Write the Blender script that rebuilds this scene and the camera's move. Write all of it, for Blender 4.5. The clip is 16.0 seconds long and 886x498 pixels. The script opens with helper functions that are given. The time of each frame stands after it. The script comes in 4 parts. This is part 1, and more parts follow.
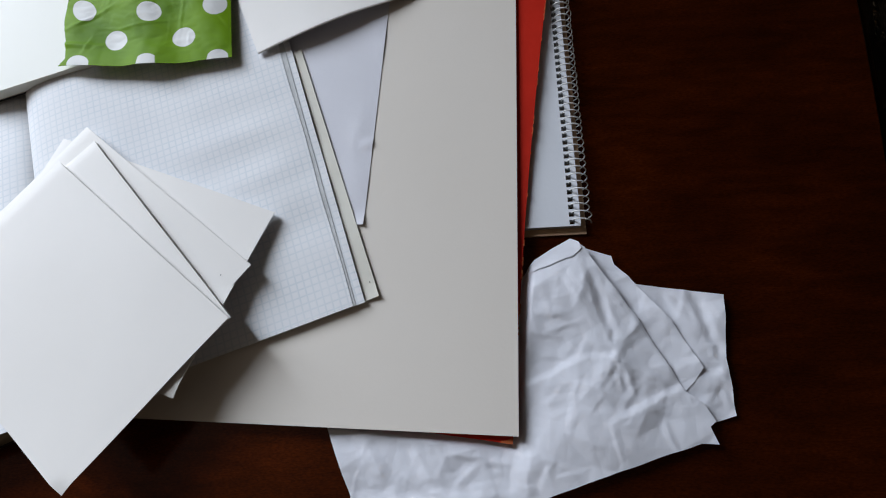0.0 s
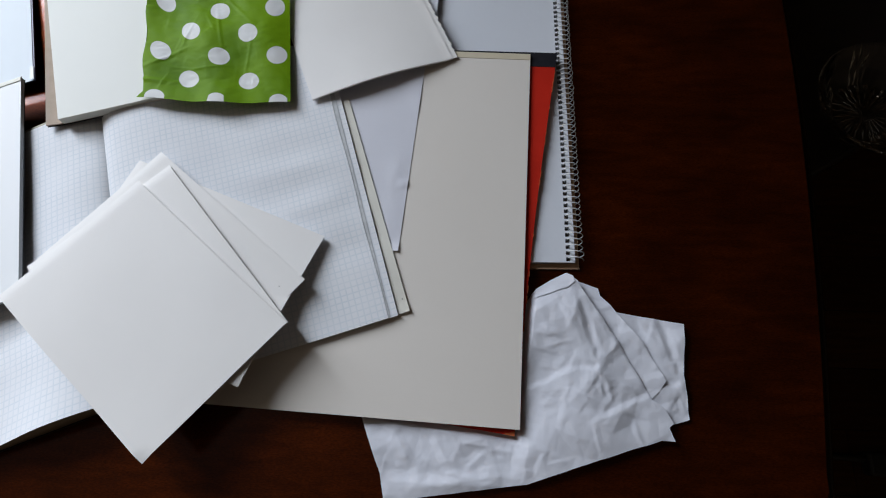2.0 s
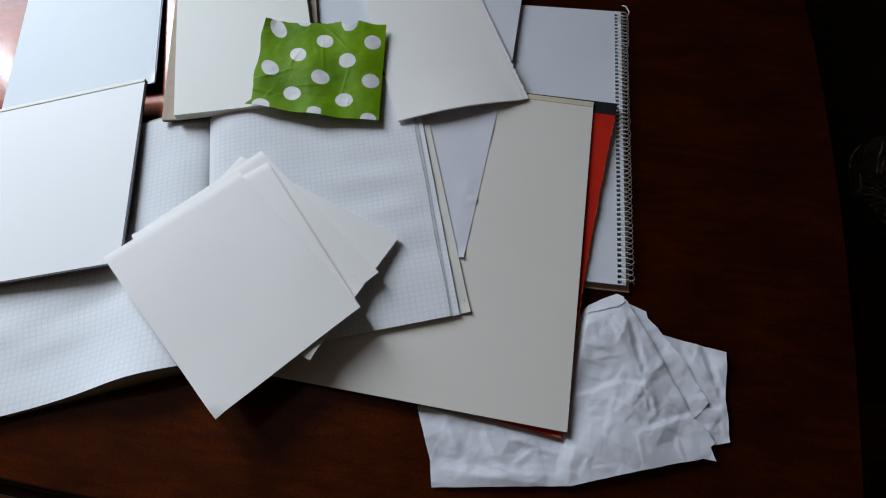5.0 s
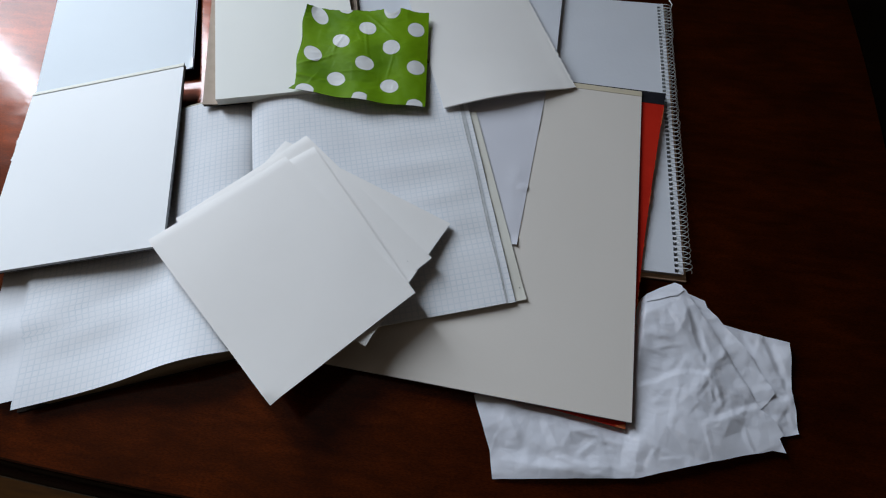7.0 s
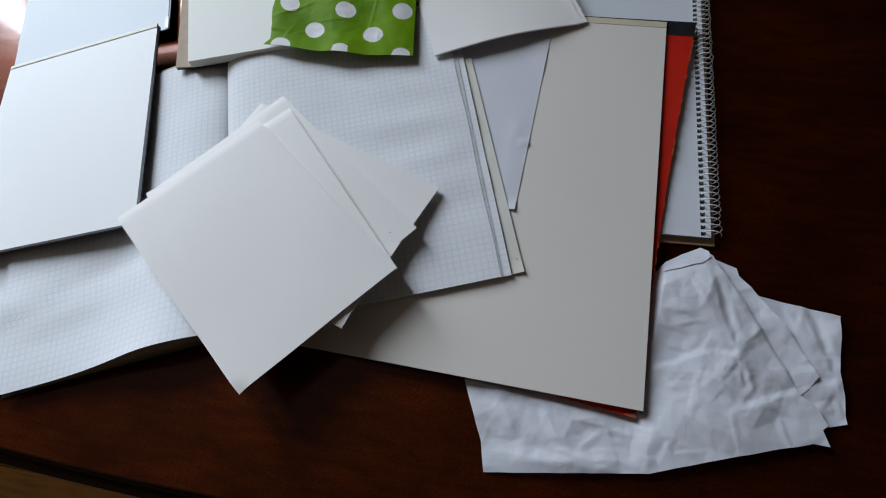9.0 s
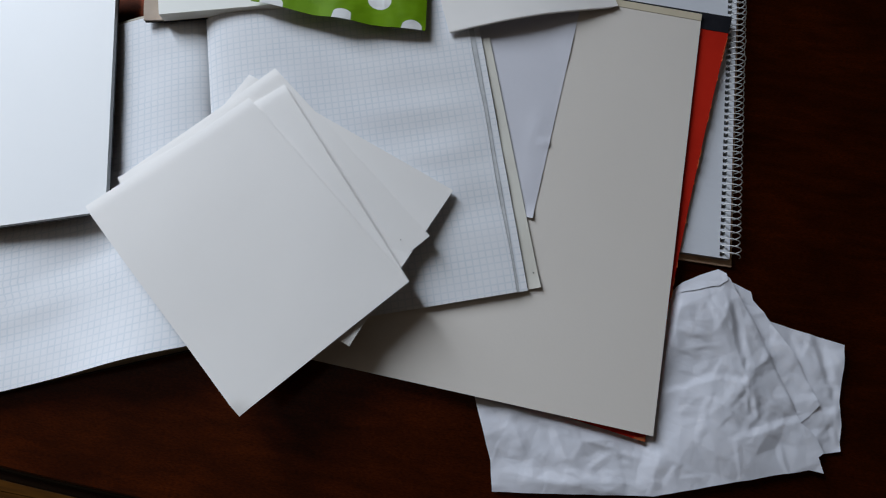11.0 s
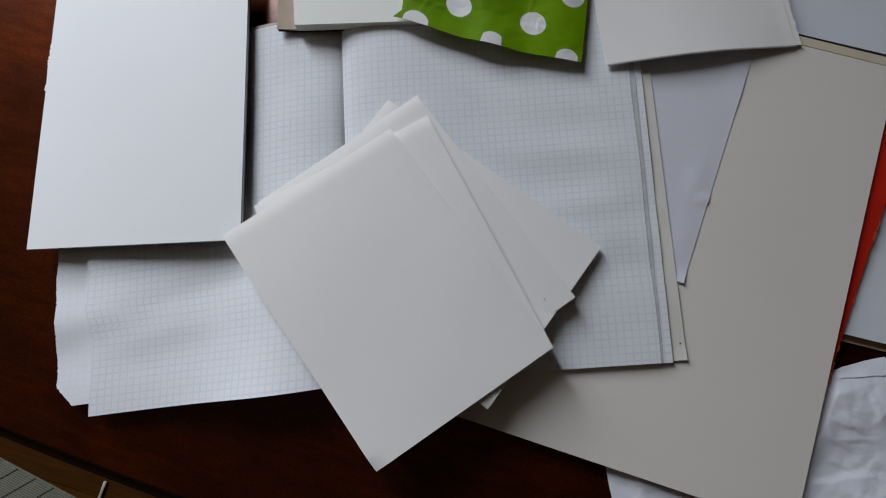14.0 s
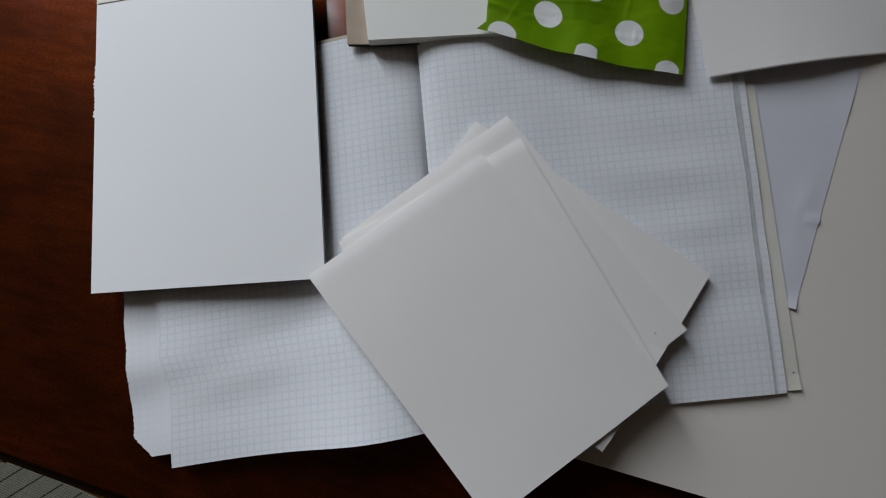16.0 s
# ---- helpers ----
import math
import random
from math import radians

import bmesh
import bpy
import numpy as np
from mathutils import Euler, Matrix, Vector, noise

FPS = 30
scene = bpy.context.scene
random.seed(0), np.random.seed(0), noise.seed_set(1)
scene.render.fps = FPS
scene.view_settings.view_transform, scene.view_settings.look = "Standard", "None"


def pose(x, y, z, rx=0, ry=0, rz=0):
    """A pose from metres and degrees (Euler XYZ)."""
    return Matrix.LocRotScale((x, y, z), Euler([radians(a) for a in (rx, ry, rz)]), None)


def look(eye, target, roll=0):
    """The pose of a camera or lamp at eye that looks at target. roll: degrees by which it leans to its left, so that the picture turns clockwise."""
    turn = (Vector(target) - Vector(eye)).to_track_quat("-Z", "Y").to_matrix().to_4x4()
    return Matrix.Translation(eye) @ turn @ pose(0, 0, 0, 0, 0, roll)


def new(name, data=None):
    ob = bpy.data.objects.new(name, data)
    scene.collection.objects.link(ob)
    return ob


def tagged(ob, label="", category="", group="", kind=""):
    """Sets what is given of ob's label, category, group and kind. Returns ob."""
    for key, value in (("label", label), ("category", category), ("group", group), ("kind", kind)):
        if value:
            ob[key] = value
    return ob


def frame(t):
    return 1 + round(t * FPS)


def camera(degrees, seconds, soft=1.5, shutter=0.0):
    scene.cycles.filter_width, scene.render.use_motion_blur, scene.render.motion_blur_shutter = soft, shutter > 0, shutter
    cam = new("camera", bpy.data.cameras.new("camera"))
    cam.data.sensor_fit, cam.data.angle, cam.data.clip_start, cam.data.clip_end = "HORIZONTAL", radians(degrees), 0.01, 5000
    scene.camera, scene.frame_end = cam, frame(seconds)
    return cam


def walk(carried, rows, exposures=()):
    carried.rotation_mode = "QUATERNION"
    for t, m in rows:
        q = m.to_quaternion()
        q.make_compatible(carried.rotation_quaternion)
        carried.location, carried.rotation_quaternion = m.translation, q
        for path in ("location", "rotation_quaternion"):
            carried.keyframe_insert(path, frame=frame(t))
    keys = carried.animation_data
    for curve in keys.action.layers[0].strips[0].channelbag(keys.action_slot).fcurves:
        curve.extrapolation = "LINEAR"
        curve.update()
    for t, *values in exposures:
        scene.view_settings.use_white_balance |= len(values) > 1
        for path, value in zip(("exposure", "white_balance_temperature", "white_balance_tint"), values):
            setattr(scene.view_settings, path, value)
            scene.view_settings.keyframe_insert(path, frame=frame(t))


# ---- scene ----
from mathutils.geometry import delaunay_2d_cdt

cam = camera(82.3, 16.0, soft=1.1)
PATH = [
    (0, (0.293, 0.025, 0.324), (0.069, 0.567, -1.588), -23.5),
    (0.5, (0.28, 0.019, 0.34), (0.109, 0.579, -1.572), -17.5),
    (1, (0.267, 0.015, 0.36), (0.158, 0.581, -1.555), -10.7),
    (1.5, (0.264, 0.016, 0.378), (0.159, 0.591, -1.535), -9.1),
    (2, (0.262, 0.014, 0.4), (0.151, 0.607, -1.507), -8.8),
    (2.5, (0.255, 0.004, 0.419), (0.16, 0.659, -1.469), -5.8),
    (3, (0.247, 0.005, 0.428), (0.126, 0.68, -1.45), -5.9),
    (3.5, (0.233, 0.012, 0.423), (0.053, 0.662, -1.46), -7.5),
    (4, (0.233, -0.009, 0.425), (0.046, 0.711, -1.432), -6.3),
    (6.5, (0.191, -0.065, 0.406), (0.048, 0.795, -1.394), -1.7),
    (7, (0.177, -0.068, 0.403), (0.014, 0.794, -1.394), -2.2),
    (7.5, (0.161, -0.065, 0.401), (-0.026, 0.762, -1.411), -3.0),
    (8, (0.201, -0.062, 0.383), (-0.121, 0.766, -1.409), -11.7),
    (8.5, (0.219, -0.05, 0.365), (-0.125, 0.717, -1.45), -16.2),
    (11, (0.164, 0.017, 0.359), (0.056, 0.477, -1.585), -3.3),
    (11.5, (0.159, 0.027, 0.356), (0.054, 0.438, -1.599), -3.5),
    (12, (0.154, 0.029, 0.355), (0.062, 0.435, -1.601), -1.6),
    (12.5, (0.15, 0.029, 0.359), (0.047, 0.436, -1.597), -2.1),
    (13, (0.152, 0.033, 0.361), (-0.119, 0.452, -1.575), -18.5),
    (13.5, (0.13, 0.05, 0.363), (-0.07, 0.398, -1.597), -14.7),
    (14, (0.076, 0.07, 0.357), (-0.11, 0.317, -1.619), -21.9),
    (14.5, (0.049, 0.076, 0.353), (-0.131, 0.303, -1.626), -23.4),
    (15, (0.025, 0.083, 0.351), (-0.137, 0.26, -1.634), -28.1),
    (15.5, (0.011, 0.087, 0.348), (-0.129, 0.255, -1.64), -26.2),
    (16, (-0.001, 0.093, 0.345), (-0.126, 0.245, -1.645), -26.2),
]
EXPOSURES = [(0.0, 0.53, 6500, 10), (1.5, 0.34, 6510, 10), (2.5, 0.27, 6510, 10.3), (4.0, 0.13, 6450, 9.2), (7.0, 0.08, 6350, 8.4), (8.0, 0.08, 6350, 8.4), (12.5, 0.04, 6520, 10), (14.0, -0.24, 6680, 10.5), (16.0, -0.51, 6740, 10.2)]
walk(cam, [(t, look(eye, target, roll)) for t, eye, target, roll in PATH], EXPOSURES)

# ---- light: one tall window behind the table ----
FLOOR = -0.75
CEILING = 2.15
WIN_X0, WIN_X1, WIN_Z0, WIN_Z1, WALL_Y = -1.95, -0.85, 0.50, 1.95, 1.20

world = bpy.data.worlds.new("sky")
world.use_nodes = True
scene.world = world
sky = world.node_tree.nodes.new("ShaderNodeTexSky")
sky.sky_type, sky.sun_disc = "NISHITA", False
sky.sun_elevation, sky.sun_rotation = radians(35), radians(200)
world.node_tree.links.new(sky.outputs[0], world.node_tree.nodes["Background"].inputs[0])
world.node_tree.nodes["Background"].inputs[1].default_value = 0.08

# a drawn curtain dims the middle; the open gaps on both its sides are bright
for name, x0, x1, energy in (("gap_daylight", -1.93, -1.79, 28.0), ("curtain_daylight", -1.79, -1.14, 20.0), ("wide_gap_daylight", -1.14, -0.87, 42.0)):
    sky_lamp = bpy.data.lights.new(name, "AREA")
    sky_lamp.shape, sky_lamp.size, sky_lamp.size_y = "RECTANGLE", x1 - x0, WIN_Z1 - WIN_Z0
    sky_lamp.energy, sky_lamp.color = energy, (0.815, 0.895, 1.0)
    lamp_ob = new(name, sky_lamp)
    lamp_ob.matrix_world = look(((x0 + x1) / 2, WALL_Y + 0.035, (WIN_Z0 + WIN_Z1) / 2), ((x0 + x1) / 2, 0, (WIN_Z0 + WIN_Z1) / 2))


# ---- materials ----
def material(name, color, rough=0.6, spec=0.5, second=None, scale=40.0, detail=4.0, bump=0.0, bump_scale=300.0, metal=0.0,
             fine=None, stretch=(1, 1, 1), coat=0.0):
    """Principled surface with mottling between two colours and a fine relief."""
    mat = bpy.data.materials.new(name)
    mat.use_nodes = True
    n, l = mat.node_tree.nodes, mat.node_tree.links
    b = n["Principled BSDF"]
    b.inputs["Roughness"].default_value, b.inputs["Metallic"].default_value = rough, metal
    b.inputs["Specular IOR Level"].default_value, b.inputs["Coat Weight"].default_value = spec, coat
    co, mp = n.new("ShaderNodeTexCoord"), n.new("ShaderNodeMapping")
    mp.inputs["Scale"].default_value = stretch
    l.new(co.outputs["Object"], mp.inputs[0])
    nz = n.new("ShaderNodeTexNoise")
    nz.inputs["Scale"].default_value, nz.inputs["Detail"].default_value = scale, detail
    l.new(mp.outputs[0], nz.inputs["Vector"])
    mix = n.new("ShaderNodeMix")
    mix.data_type = "RGBA"
    mix.inputs[6].default_value = (*color, 1)
    mix.inputs[7].default_value = (*(second or [c * 0.93 for c in color]), 1)
    ramp = n.new("ShaderNodeMapRange")
    ramp.inputs[1].default_value, ramp.inputs[2].default_value = 0.35, 0.68
    l.new(nz.outputs[0], ramp.inputs[0])
    l.new(ramp.outputs[0], mix.inputs[0])
    l.new(mix.outputs[2], b.inputs["Base Color"])
    if bump:
        fz = n.new("ShaderNodeTexNoise")
        fz.inputs["Scale"].default_value, fz.inputs["Detail"].default_value = bump_scale, 3
        l.new(mp.outputs[0], fz.inputs["Vector"])
        bp = n.new("ShaderNodeBump")
        bp.inputs["Strength"].default_value, bp.inputs["Distance"].default_value = bump, 0.001
        l.new(fz.outputs[0], bp.inputs["Height"])
        l.new(bp.outputs[0], b.inputs["Normal"])
    return mat


def math_node(n, l, op, a, b=None):
    k = n.new("ShaderNodeMath")
    k.operation = op
    for i, v in enumerate((a, b)):
        if v is None:
            continue
        if isinstance(v, (int, float)):
            k.inputs[i].default_value = v
        else:
            l.new(v, k.inputs[i])
    return k.outputs[0]


def squared_paper(name, ink_most):
    """White paper printed with a 5 mm blue grid; the UVs are in metres."""
    mat = material(name, (0.84, 0.845, 0.87), 0.7, 0.3, (0.815, 0.82, 0.85), 25, bump=0.06, bump_scale=180)
    n, l = mat.node_tree.nodes, mat.node_tree.links
    old = n["Principled BSDF"].inputs["Base Color"].links[0].from_socket
    uv, sep = n.new("ShaderNodeUVMap"), n.new("ShaderNodeSeparateXYZ")
    l.new(uv.outputs[0], sep.inputs[0])
    lines = []
    for i in (0, 1):
        f = math_node(n, l, "FRACT", math_node(n, l, "DIVIDE", math_node(n, l, "ADD", sep.outputs[i], 1.0), 0.005))
        d = math_node(n, l, "ABSOLUTE", math_node(n, l, "SUBTRACT", f, 0.5))
        soft = n.new("ShaderNodeMapRange")
        soft.inputs[1].default_value, soft.inputs[2].default_value = 0.03, 0.17
        soft.inputs[3].default_value, soft.inputs[4].default_value = 1.0, 0.0
        l.new(d, soft.inputs[0])
        lines.append(soft.outputs[0])
    grid = math_node(n, l, "MAXIMUM", *lines)
    nz = n.new("ShaderNodeTexNoise")
    nz.inputs["Scale"].default_value = 60
    l.new(uv.outputs[0], nz.inputs["Vector"])
    ink = math_node(n, l, "MULTIPLY", grid, math_node(n, l, "MULTIPLY", nz.outputs[0], ink_most))
    mix = n.new("ShaderNodeMix")
    mix.data_type = "RGBA"
    l.new(ink, mix.inputs[0])
    l.new(old, mix.inputs[6])
    mix.inputs[7].default_value = (0.36, 0.49, 0.58, 1)
    l.new(mix.outputs[2], n["Principled BSDF"].inputs["Base Color"])
    return mat


def dotted_paper():
    """Glossy green wrapping paper with white printed dots on a staggered 53 mm lattice."""
    mat = material("dotted_green_paper", (0.185, 0.345, 0.004), 0.55, 0.07, (0.105, 0.225, 0.0015), 17, bump=0.16, bump_scale=110)
    n, l = mat.node_tree.nodes, mat.node_tree.links
    old = n["Principled BSDF"].inputs["Base Color"].links[0].from_socket
    uv, sep = n.new("ShaderNodeUVMap"), n.new("ShaderNodeSeparateXYZ")
    l.new(uv.outputs[0], sep.inputs[0])
    nz = n.new("ShaderNodeTexNoise")
    nz.inputs["Scale"].default_value = 70
    l.new(uv.outputs[0], nz.inputs["Vector"])
    wob = math_node(n, l, "MULTIPLY", math_node(n, l, "SUBTRACT", nz.outputs[0], 0.5), 0.0016)
    dist = []
    for off in (0.0, 0.5):
        parts = []
        for i, first, cell in ((0, 0.0140, 0.053), (1, 0.0490, 0.0496)):
            f = math_node(n, l, "FRACT", math_node(n, l, "DIVIDE", math_node(n, l, "ADD", sep.outputs[i], cell * (10.5 + off) - first), cell))
            d = math_node(n, l, "MULTIPLY", math_node(n, l, "SUBTRACT", f, 0.5), cell)
            parts.append(math_node(n, l, "MULTIPLY", d, d))
        dist.append(math_node(n, l, "SQRT", math_node(n, l, "ADD", *parts)))
    near = math_node(n, l, "ADD", math_node(n, l, "MINIMUM", *dist), wob)
    edge = n.new("ShaderNodeMapRange")
    edge.inputs[1].default_value, edge.inputs[2].default_value = 0.0089, 0.0094
    edge.inputs[3].default_value, edge.inputs[4].default_value = 1.0, 0.0
    l.new(near, edge.inputs[0])
    mix = n.new("ShaderNodeMix")
    mix.data_type = "RGBA"
    l.new(edge.outputs[0], mix.inputs[0])
    l.new(old, mix.inputs[6])
    mix.inputs[7].default_value = (0.78, 0.78, 0.77, 1)
    l.new(mix.outputs[2], n["Principled BSDF"].inputs["Base Color"])
    return mat


def tissue_material():
    """Thin white paper with a net of fine creases; a little light and sight pass through it."""
    mat = material("tissue_paper", (0.885, 0.89, 0.955), 0.6, 0.25, (0.85, 0.86, 0.925), 30)
    n, l = mat.node_tree.nodes, mat.node_tree.links
    co, wn, warp = n.new("ShaderNodeTexCoord"), n.new("ShaderNodeTexNoise"), n.new("ShaderNodeVectorMath")
    wn.inputs["Scale"].default_value = 35
    l.new(co.outputs["Object"], wn.inputs["Vector"])
    warp.operation = "MULTIPLY_ADD"
    warp.inputs[1].default_value = (0.012, 0.012, 0.0)
    l.new(wn.outputs["Color"], warp.inputs[0])
    l.new(co.outputs["Object"], warp.inputs[2])
    total = None
    for scale, stretch, turn, size in ((19, (1, 1.9, 0), 0.7, 0.40), (38, (1.9, 1, 0), 0.35, 0.30), (85, (1, 1.6, 0), -0.5, 0.15)):
        mp, vo = n.new("ShaderNodeMapping"), n.new("ShaderNodeTexVoronoi")
        mp.inputs["Scale"].default_value, mp.inputs["Rotation"].default_value = stretch, (0, 0, turn)
        vo.feature = "DISTANCE_TO_EDGE"
        vo.inputs["Scale"].default_value = scale
        l.new(warp.outputs[0], mp.inputs[0])
        l.new(mp.outputs[0], vo.inputs["Vector"])
        step = math_node(n, l, "MULTIPLY", vo.outputs["Distance"], size)
        total = math_node(n, l, "ADD", total, step) if total else step
    bp = n.new("ShaderNodeBump")
    bp.inputs["Strength"].default_value, bp.inputs["Distance"].default_value = 0.46, 0.004
    l.new(total, bp.inputs["Height"])
    b = n["Principled BSDF"]
    l.new(bp.outputs[0], b.inputs["Normal"])
    thin, clear, mix, both = n.new("ShaderNodeBsdfTranslucent"), n.new("ShaderNodeBsdfTransparent"), n.new("ShaderNodeMixShader"), n.new("ShaderNodeMixShader")
    thin.inputs["Color"].default_value = (0.88, 0.89, 0.93, 1)
    mix.inputs[0].default_value, both.inputs[0].default_value = 0.12, 0.05
    l.new(b.outputs[0], mix.inputs[1])
    l.new(thin.outputs[0], mix.inputs[2])
    l.new(mix.outputs[0], both.inputs[1])
    l.new(clear.outputs[0], both.inputs[2])
    l.new(both.outputs[0], n["Material Output"].inputs["Surface"])
    return mat


def mahogany():
    """Dark figured wood under a clear varnish: broad flame, fine streaks and pores; the fibres shine in their own colour."""
    mat = bpy.data.materials.new("polished_mahogany")
    mat.use_nodes = True
    n, l = mat.node_tree.nodes, mat.node_tree.links
    b = n["Principled BSDF"]
    b.inputs["Metallic"].default_value, b.inputs["Roughness"].default_value = 0.75, 0.40
    b.inputs["Specular IOR Level"].default_value = 0.0
    b.inputs["Coat Weight"].default_value, b.inputs["Coat Roughness"].default_value = 0.5, 0.12
    co = n.new("ShaderNodeTexCoord")

    def grain(scale, stretch, detail, low, high, turn=0.0):
        mp, nz, mr = n.new("ShaderNodeMapping"), n.new("ShaderNodeTexNoise"), n.new("ShaderNodeMapRange")
        mp.inputs["Scale"].default_value, mp.inputs["Rotation"].default_value = stretch, (0, 0, turn)
        nz.inputs["Scale"].default_value, nz.inputs["Detail"].default_value = scale, detail
        nz.inputs["Distortion"].default_value = 0.4
        mr.inputs[1].default_value, mr.inputs[2].default_value = 0.32, 0.68
        mr.inputs[3].default_value, mr.inputs[4].default_value = low, high
        l.new(co.outputs["Object"], mp.inputs[0])
        l.new(mp.outputs[0], nz.inputs["Vector"])
        l.new(nz.outputs[0], mr.inputs[0])
        return mr.outputs[0]
    flame = grain(11, (1, 2.0, 1), 6, 0.58, 1.16, 0.15)
    streak = grain(34, (1, 4.5, 1), 8, 0.72, 1.20, 0.06)
    pore = grain(380, (1, 3, 1), 2, 0.70, 1.30)
    tone = math_node(n, l, "MULTIPLY", math_node(n, l, "MULTIPLY", flame, streak), pore)
    mix = n.new("ShaderNodeMix")
    mix.data_type = "RGBA"
    mix.clamp_factor = False
    mix.inputs[6].default_value, mix.inputs[7].default_value = (0.006, 0.0012, 0.0005, 1), (0.084, 0.0140, 0.0016, 1)
    l.new(tone, mix.inputs[0])
    l.new(mix.outputs[2], b.inputs["Base Color"])
    wear = grain(35, (1, 2, 1), 5, 0.08, 0.18)
    l.new(wear, b.inputs["Coat Roughness"])
    bp = n.new("ShaderNodeBump")
    bp.inputs["Strength"].default_value, bp.inputs["Distance"].default_value = 0.02, 0.001
    l.new(grain(60, (1, 4, 1), 3, 0.0, 1.0), bp.inputs["Height"])
    l.new(bp.outputs[0], b.inputs["Coat Normal"])
    return mat


WHITE = material("white_paper", (0.885, 0.855, 0.825), 0.62, 0.3, (0.865, 0.835, 0.805), 14, bump=0.05, bump_scale=40)
BLUISH = material("cool_white_paper", (0.74, 0.76, 0.81), 0.62, 0.35, (0.71, 0.73, 0.78), 14, bump=0.12, bump_scale=260)
PAD_WHITE = material("smooth_pad_paper", (0.90, 0.905, 0.91), 0.6, 0.3, (0.885, 0.89, 0.895), 10, bump=0.03, bump_scale=300)
IVORY = material("ivory_paper", (0.87, 0.865, 0.81), 0.65, 0.3, (0.85, 0.845, 0.79), 12, bump=0.02, bump_scale=300)
DRAWING = material("drawing_paper", (0.79, 0.735, 0.672), 0.72, 0.25, (0.77, 0.715, 0.652), 9, bump=0.05, bump_scale=500)
TAPE = material("cream_binding_tape", (0.70, 0.62, 0.46), 0.55, 0.4, (0.62, 0.54, 0.40), 60)
CREAM_CARD = material("cream_card", (0.79, 0.77, 0.69), 0.65, 0.3, (0.74, 0.71, 0.63), 40)
GUM = material("cream_gum", (0.80, 0.79, 0.70), 0.6, 0.3, (0.76, 0.74, 0.64), 70)
KRAFT = material("brown_cardboard", (0.62, 0.41, 0.26), 0.75, 0.25, (0.54, 0.35, 0.22), 120, bump=0.25)
PALE_KRAFT = material("pale_cardboard", (0.50, 0.40, 0.32), 0.75, 0.25, (0.45, 0.36, 0.28), 120, bump=0.1)
GREY_EDGE = material("page_edges", (0.52, 0.53, 0.54), 0.8, 0.2, (0.40, 0.41, 0.42), 900, stretch=(1, 1, 6))
BLACK = material("black_cover", (0.012, 0.012, 0.016), 0.5, 0.2, (0.022, 0.022, 0.028), 80)
NAVY = material("navy_cover", (0.014, 0.018, 0.085), 0.45, 0.5, (0.02, 0.024, 0.09), 80)
RED = material("worn_red_cover", (0.58, 0.022, 0.009), 0.5, 0.2, (0.49, 0.017, 0.007), 26, bump=0.3, bump_scale=150)
WORN = material("worn_orange_board", (0.58, 0.15, 0.05), 0.75, 0.3, (0.5, 0.07, 0.02), 130)
WIRE = material("white_coated_wire", (0.78, 0.78, 0.77), 0.28, 0.6, (0.68, 0.68, 0.68), 60)
TISSUE = tissue_material()
# page paper with the shade under the top page put into its grey
SHADED = material("shaded_page_margin", (0.60, 0.61, 0.62), 0.7, 0.3, (0.50, 0.51, 0.52), 200, stretch=(1, 1, 1))
GRID = squared_paper("squared_paper", 0.40)
FAINT_GRID = squared_paper("faded_squared_paper", 0.14)
DOTS = dotted_paper()
MAHOGANY = mahogany()
DARKWOOD = material("dark_moulding", (0.010, 0.0035, 0.002), 0.25, 0.15, (0.012, 0.004, 0.003), 20, stretch=(1, 6, 6))
EBONY = material("black_stained_wood", (0.016, 0.011, 0.009), 0.4, 0.5, (0.026, 0.016, 0.012), 14, stretch=(1, 6, 6))
PLASTER = material("painted_plaster", (0.19, 0.13, 0.075), 0.85, 0.2, (0.17, 0.115, 0.066), 3, bump=0.2, bump_scale=60)
CEIL = material("ceiling_paint", (0.10, 0.08, 0.06), 0.9, 0.2, (0.09, 0.072, 0.054), 3)
FRAME_PAINT = material("white_window_paint", (0.75, 0.75, 0.73), 0.4, 0.4)
METAL = material("black_metal", (0.015, 0.015, 0.016), 0.4, 0.5)
SLAT = material("grey_bamboo", (0.22, 0.22, 0.165), 0.65, 0.3, (0.16, 0.16, 0.12), 60, stretch=(1, 10, 1))
CORD = material("dark_cord", (0.05, 0.045, 0.04), 0.8, 0.2)
CABLE = material("pale_cable", (0.5, 0.45, 0.36), 0.5, 0.4)


def parquet():
    mat = material("oak_parquet", (0.062, 0.023, 0.003), 0.5, 0.1, (0.038, 0.014, 0.002), 12, 5, 0.1, 120, stretch=(1, 9, 1))
    n, l = mat.node_tree.nodes, mat.node_tree.links
    old = n["Principled BSDF"].inputs["Base Color"].links[0].from_socket
    info, hsv = n.new("ShaderNodeObjectInfo"), n.new("ShaderNodeHueSaturation")
    val = n.new("ShaderNodeMapRange")
    val.inputs[3].default_value, val.inputs[4].default_value = 0.6, 1.35
    l.new(info.outputs["Random"], val.inputs[0])
    l.new(val.outputs[0], hsv.inputs["Value"])
    l.new(old, hsv.inputs["Color"])
    l.new(hsv.outputs[0], n["Principled BSDF"].inputs["Base Color"])
    return mat


OAK = parquet()


def clear_glass(name, rough=0.0):
    mat = bpy.data.materials.new(name)
    mat.use_nodes = True
    b = mat.node_tree.nodes["Principled BSDF"]
    b.inputs["Transmission Weight"].default_value, b.inputs["Roughness"].default_value, b.inputs["IOR"].default_value = 1.0, rough, 1.5
    b.inputs["Base Color"].default_value = (0.95, 0.97, 0.97, 1)
    return mat


GLASS = clear_glass("clear_glass")


